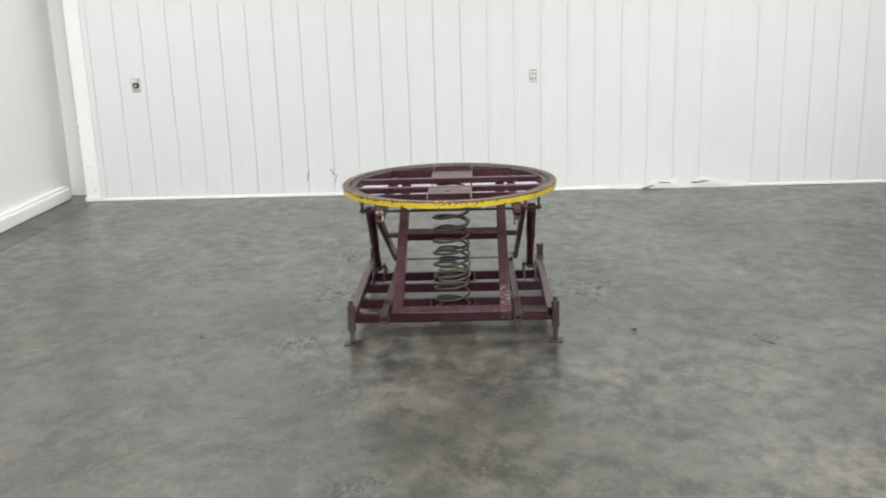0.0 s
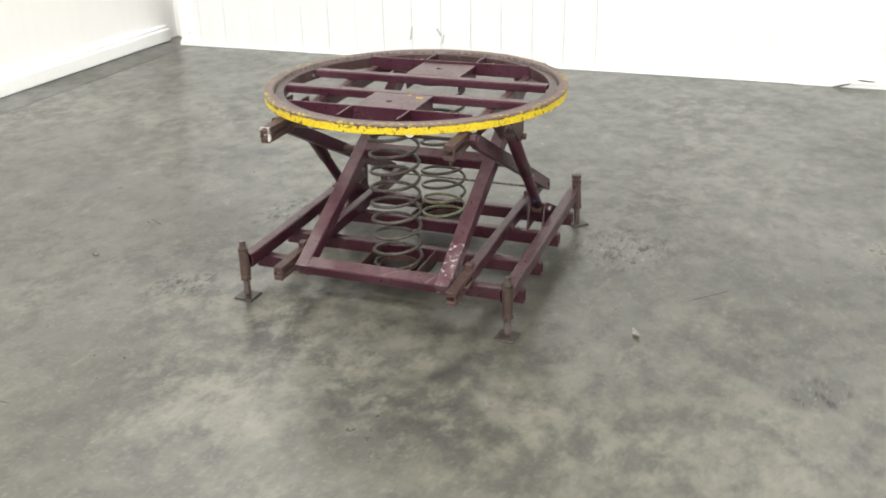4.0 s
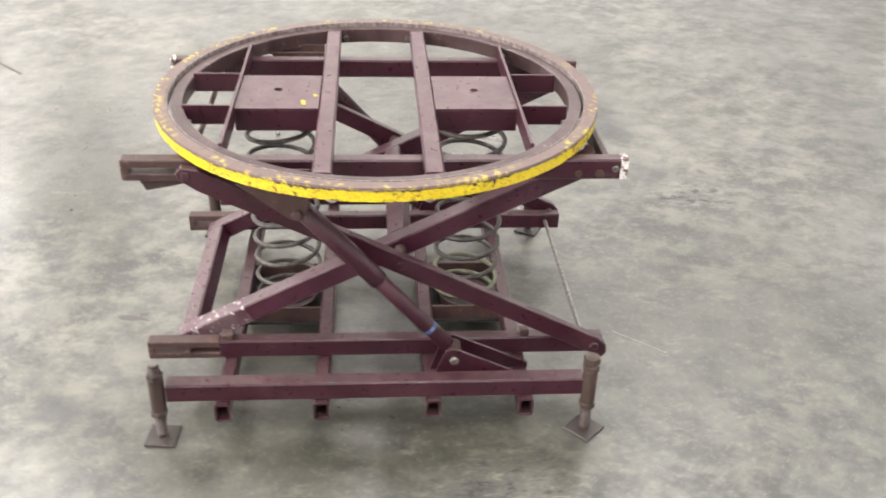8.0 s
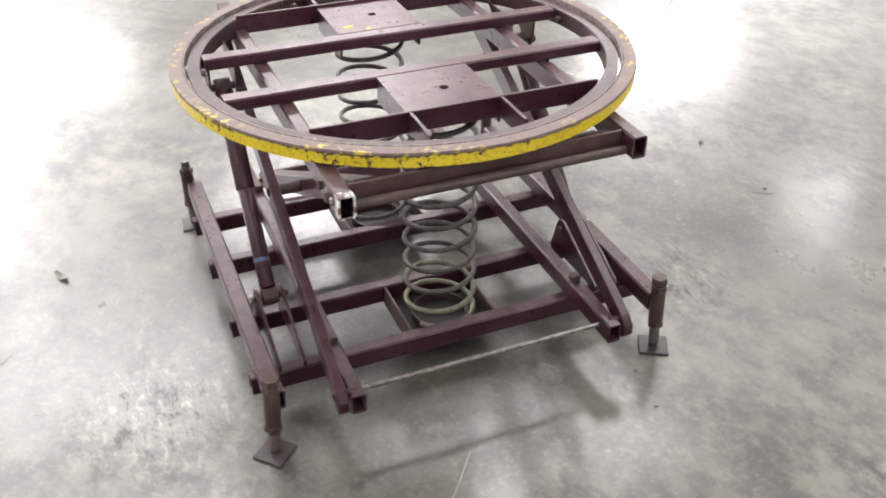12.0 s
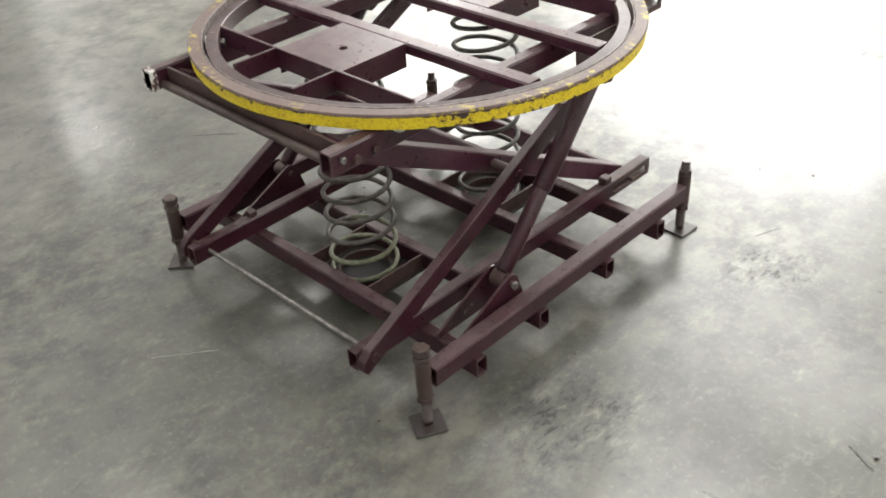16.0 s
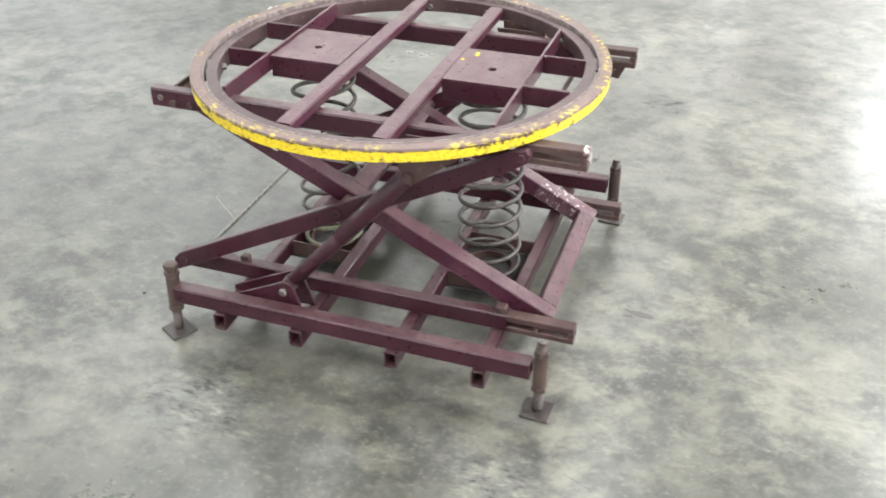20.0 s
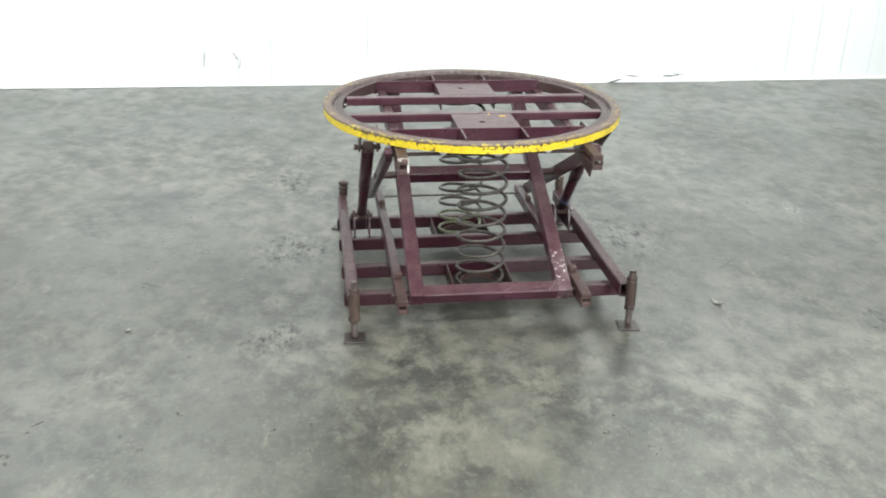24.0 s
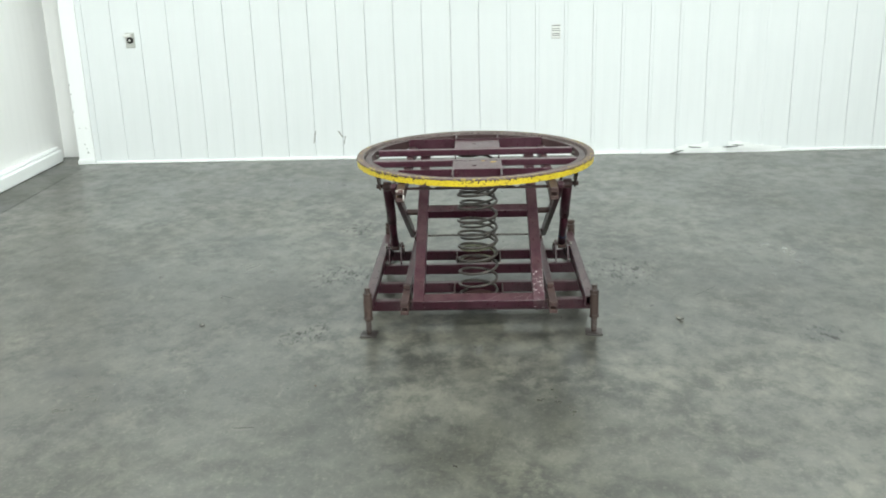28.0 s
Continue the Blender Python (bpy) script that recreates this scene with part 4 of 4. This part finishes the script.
def curled_flake(name, at, length, width, turn, curl, material, label, category):
    """A thin curled scrap with a ragged outline."""
    rnd = random.Random(int(1000 * at[0]) + 7)
    bm = bmesh.new()
    n_ = 10
    top, low = [], []
    for i in range(n_ + 1):
        u = i / n_
        half = width / 2 * math.sin(math.pi * min(max(u, 0.06), 0.94)) ** 0.6 * rnd.uniform(0.8, 1.1)
        lift = curl * (2 * u - 1) ** 2
        for row, dz in ((top, 0.0012), (low, 0.0)):
            row.append([(length * (u - 0.5), half * k, lift + dz + 0.0008 + abs(k) * curl * 0.3) for k in (-1, 0, 1)])
    loops(bm, [[t_[0], t_[1], t_[2], l_[2], l_[1], l_[0]] for t_, l_ in zip(top, low)])
    bm.faces.new([v for v in bm.verts][:6])
    bm.verts.ensure_lookup_table()
    bm.faces.new([bm.verts[i] for i in range(len(bm.verts) - 6, len(bm.verts))])
    bm.transform(Matrix.Translation((at[0], at[1], 0)) @ Matrix.Rotation(radians(turn), 4, "Z"))
    return tagged(part(name, bm, material), label, category)


DULL = mat("dull_dried_smear", (0.10, 0.098, 0.09), 0.8, 0.0, 0.2)[0]
for pts in ([(-0.012, -0.742), (-0.002, -0.748), (0.008, -0.735), (0.014, -0.705), (0.012, -0.675), (0.018, -0.655), (0.008, -0.662), (-0.004, -0.682), (-0.014, -0.715)],
            [(-0.018, -0.690), (-0.008, -0.684), (-0.014, -0.668), (-0.028, -0.660)]):
    tagged(part("dried_smear", slab(bmesh.new(), pts, "z", 0.0005, 0.0004), DULL), "dull dried smear on the polished concrete floor", "stain", "dried smears", "structure")
curled_flake("dry_leaf", (0.905, -0.381), 0.055, 0.022, -60, 0.010, LEAF_GREY, "small grey crumpled leaf on the concrete floor", "leaf")


def crumb(at, size, material, label):
    rnd = random.Random(int(977 * at[0] + 31 * at[1]))
    bm = bmesh.new()
    bmesh.ops.create_icosphere(bm, subdivisions=1, radius=size / 2)
    for v in bm.verts:
        v.co = Vector((v.co.x * rnd.uniform(0.8, 1.5), v.co.y * rnd.uniform(0.6, 1.1), v.co.z * rnd.uniform(0.5, 0.8)))
    low_ = min(v.co.z for v in bm.verts)
    bm.transform(Matrix.Translation((at[0], at[1], -low_)) @ Matrix.Rotation(rnd.uniform(0, 6), 4, "Z"))
    return tagged(part("floor_crumb", bm, material), label, "debris", "floor crumbs")


crumb((-1.275, -0.393), 0.020, CHIP_GREY, "grey crumb of concrete lying on the floor")
crumb((-1.276, -0.036), 0.013, CHIP_GREY, "grey crumb of concrete lying on the floor")
for k_, p_ in enumerate(((-0.593, 0.106), (-0.498, -0.975), (-0.643, -1.043), (0.143, 0.842), (-0.396, 0.581), (-0.371, 0.711))):
    crumb(p_, 0.006 + 0.002 * (k_ % 3), CHIP_GREY if k_ % 2 else RUST_CRUMB, "tiny crumb lying on the concrete floor")

# a pale scratch and a rusty drag line in the floor
for name, p0, p1, w_, m_, lab in (("floor_scratch", (0.098, 0.676), (0.205, 0.808), 0.003, SCRATCH_PALE, "pale scratch in the concrete floor"),
                                  ("floor_scratch", (-3.30, -2.84), (-1.92, -1.60), 0.014, CRACK_DARK, "thin rusty drag line on the concrete floor"),
                                  ("floor_scratch", (1.17, 0.045), (1.045, -0.075), 0.004, CRACK_DARK, "dark crack line in the concrete floor"),
                                  ("floor_scratch", (-1.218, -0.033), (-1.285, 0.005), 0.006, CRACK_DARK, "short dark scratch in the concrete floor"),
                                  ("floor_scratch", (-0.81, -1.376), (-0.89, -1.380), 0.006, CRACK_DARK, "short dark scratch in the concrete floor"),
                                  ("floor_scratch", (-0.70, -0.705), (-0.672, -0.632), 0.004, CHIP_GREY, "short pale scratch in the concrete floor")):
    rnd = random.Random(int(p0[0] * 100))
    a_, b_ = Vector((*p0, 0)), Vector((*p1, 0))
    d_ = (b_ - a_).normalized()
    n_ = Vector((-d_.y, d_.x, 0))
    mid_ = [a_.lerp(b_, i / 12) + n_ * rnd.uniform(-0.5, 0.5) * w_ for i in range(13)]
    pts = [(q + n_ * w_ * rnd.uniform(0.1, 0.5)) for q in mid_] + [(q - n_ * w_ * rnd.uniform(0.1, 0.5)) for q in reversed(mid_)]
    tagged(part(name, slab(bmesh.new(), [(q.x, q.y) for q in pts], "z", 0.0006, 0.0006), m_), lab, "scratch", "floor scratches", "structure")

# ---------------------------------------------------------------- fittings on the north wall
sock = thing("power_socket", "grey steel power socket with a dark round outlet on the wall", "socket", "", (-2.767, N_ - 0.0045, 1.003))
bm = box(bmesh.new(), (-0.036, -0.012, -0.06), (0.036, 0.0, 0.06), 0.003)
part("plate", bm, PLASTIC, sock)
bm = rod(bmesh.new(), (0.004, -0.012, 0.0), (0.004, -0.028, 0.0), 0.025, 18, 0.002)
out = part("outlet", bm, DARK, sock, "black round outlet")
bm = rod(bmesh.new(), (0.004, -0.0285, 0.0), (0.004, -0.031, 0.0), 0.010, 12)
part("outlet_core", bm, PLASTIC, out)
bm = box(bmesh.new(), (-0.045, -0.034, 0.025), (0.02, -0.0125, 0.052), 0.004)
part("flap", bm, LABEL_WHITE, sock, "white open flap")

note = thing("wall_notice", "small white notice with grey lines on the wall", "notice", "", (0.632, N_ - 0.0045, 0.99))
bm = box(bmesh.new(), (-0.036, -0.003, -0.055), (0.036, 0.0, 0.055), 0.0008)
part("sheet", bm, LABEL_WHITE, note)
for z, w_, h_ in ((0.046, 0.030, 0.006), (0.022, 0.026, 0.005), (0.008, 0.030, 0.004), (-0.016, 0.028, 0.006), (-0.030, 0.030, 0.005), (-0.050, 0.030, 0.004)):
    bm = box(bmesh.new(), (-w_, -0.0036, z - h_ / 2), (w_, -0.0031, z + h_ / 2))
    part("print_line", bm, INK, note)
bm = box(bmesh.new(), (-0.0345, -0.0036, -0.052), (-0.0325, -0.0031, 0.052))
part("print_line", bm, INK, note)

for x, z, w_, h_, lean in ((-1.335, 0.19, 0.012, 0.10, 0.02), (-1.12, 0.21, 0.02, 0.05, -0.03), (-1.09, 0.16, 0.012, 0.07, 0.015)):
    rnd = random.Random(int(x * 100))
    pts = [(x + lean * (q - 0.5) + w_ / 2 * (1 if e else -1) * rnd.uniform(0.3, 1.0), z + h_ * (q - 0.5)) for e, qs in ((0, (0, 0.25, 0.5, 0.75, 1)), (1, (1, 0.75, 0.5, 0.25, 0))) for q in qs]
    tagged(part("wall_scuff", slab(bmesh.new(), pts, "y", N_ - 0.0052, 0.0008), WALL_SCUFF), "grey rubber scuff mark on the white wall", "scuff", "wall scuffs", "structure")

for xa, xb, z0, z1, y, tilt in ((1.32, 2.45, 0.0, 0.045, 0.012, 0.0), (1.60, 1.86, 0.03, 0.075, 0.03, 0.014), (2.02, 2.30, 0.028, 0.082, 0.028, -0.016)):
    rnd = random.Random(int(xa * 50))
    n_ = 9
    top = [(xa + (xb - xa) * i / n_, z1 + tilt * (i / n_ - 0.5) * 2 + rnd.uniform(-0.012, 0.01)) for i in range(n_ + 1)]
    low = [(xa + (xb - xa) * i / n_, z0 + 0.001) for i in range(n_, -1, -1)]
    tagged(part("bent_flashing", slab(bmesh.new(), low[::-1] + top[::-1], "y", N_ - y - 0.012, 0.004), TRIM_WHITE), "torn and bent white flashing at the wall foot", "flashing", "bent flashings", "structure")

# dark slabs that stand in for shadow lines in the torn flashing
for xa, za, xb, zb, w_ in ((1.56, 0.004, 1.66, 0.030, 0.007), (1.70, 0.056, 1.80, 0.050, 0.006), (1.98, 0.050, 2.10, 0.054, 0.007), (2.05, 0.068, 2.14, 0.060, 0.004), (1.315, 0.0, 1.325, 0.05, 0.004)):
    pts = [(xa, za - w_ / 2), ((xa + xb) / 2, (za + zb) / 2 - w_), (xb, zb - w_ / 3), (xb, zb + w_ / 3), ((xa + xb) / 2, (za + zb) / 2 + w_ / 2), (xa, za + w_ / 2)]
    tagged(part("gap_shadow", slab(bmesh.new(), pts, "y", N_ - 0.0445, 0.001), DARK), "dark slab for the shadow in the torn white wall flashing", "gap", "torn gaps", "structure")

# ---------------------------------------------------------------- north wall panels, last
PITCH, X0 = 0.2254, -2.908
k0 = -2
panel_mesh = None
while X0 + k0 * PITCH > N_END + 0.1:
    k0 -= 1
for k in range(k0, 60):
    xa, xb = X0 + k * PITCH, X0 + (k + 1) * PITCH
    if xb < N_END + 0.13 or xa > E_:
        continue
    if xa < N_END + 0.1:
        bm = box(bmesh.new(), (N_END + 0.1022, 0.0, 0.012), (xb - 0.0013, 0.018, CEIL), 0.0035)
        part("panel", bm, PANEL_WHITE, wall_n, "narrow end panel").location = (0, N_ - 0.004, 0)
        continue
    if xa < 2.1 <= xb:
        # a panel bulged by a knock
        bm = bmesh.new()
        nx, nz = 12, 40
        grid = []
        for iz in range(nz + 1):
            z = 0.012 + (2.4 - 0.012) * iz / nz
            row = []
            for ix in range(nx + 1):
                x = 0.0013 + (PITCH - 0.0026) * ix / nx
                g_ = math.exp(-((x - 0.13) / 0.045) ** 2 - ((z - 1.0) / 0.30) ** 2) + 0.7 * math.exp(-((x - 0.07) / 0.03) ** 2 - ((z - 0.62) / 0.10) ** 2)
                row.append(bm.verts.new((x, -0.011 * g_, z)))
            grid.append(row)
        for iz in range(nz):
            for ix in range(nx):
                bm.faces.new((grid[iz][ix], grid[iz][ix + 1], grid[iz + 1][ix + 1], grid[iz + 1][ix])).smooth = True
        box(bm, (0.0013, 0.0002, 0.012), (PITCH - 0.0013, 0.018, CEIL))
        ob = part("panel", bm, PANEL_WHITE, wall_n, "white panel bulged by a knock")
        ob.location = (xa, N_ - 0.004, 0)
        continue
    if panel_mesh is None:
        bm = box(bmesh.new(), (0.0013, 0.0, 0.012), (PITCH - 0.0013, 0.018, CEIL), 0.0035)
        ob = part("panel", bm, PANEL_WHITE, wall_n)
        panel_mesh = ob.data
    else:
        ob = new("panel", panel_mesh)
        ob.parent = wall_n
    ob.location = (xa, N_ - 0.004, 0)

# battens over the seams of the eastern half, and a row of screw heads
for k in range(14, 34):
    x = X0 + k * PITCH
    if x > E_ - 0.1:
        break
    bm = box(bmesh.new(), (x - 0.002, N_ - 0.0085, 0.026), (x + 0.024, N_ - 0.0042, CEIL - 0.002), 0.0015)
    part("batten", bm, PANEL_WHITE, wall_n)
screw_mesh = None
for k in range(-1, 34):
    x = X0 + k * PITCH + 0.016
    if x > E_ - 0.1:
        break
    if screw_mesh is None:
        bm = rod(bmesh.new(), (0, 0, 0), (0, -0.004, 0), 0.0065, 8)
        ob = part("screw_head", bm, FIXTURE, wall_n)
        screw_mesh = ob.data
    else:
        ob = new("screw_head", screw_mesh)
        ob.parent = wall_n
    ob.location = (x, N_ - 0.0045 if k < 14 else N_ - 0.0086, 1.26 + 0.012 * math.sin(k * 2.1))
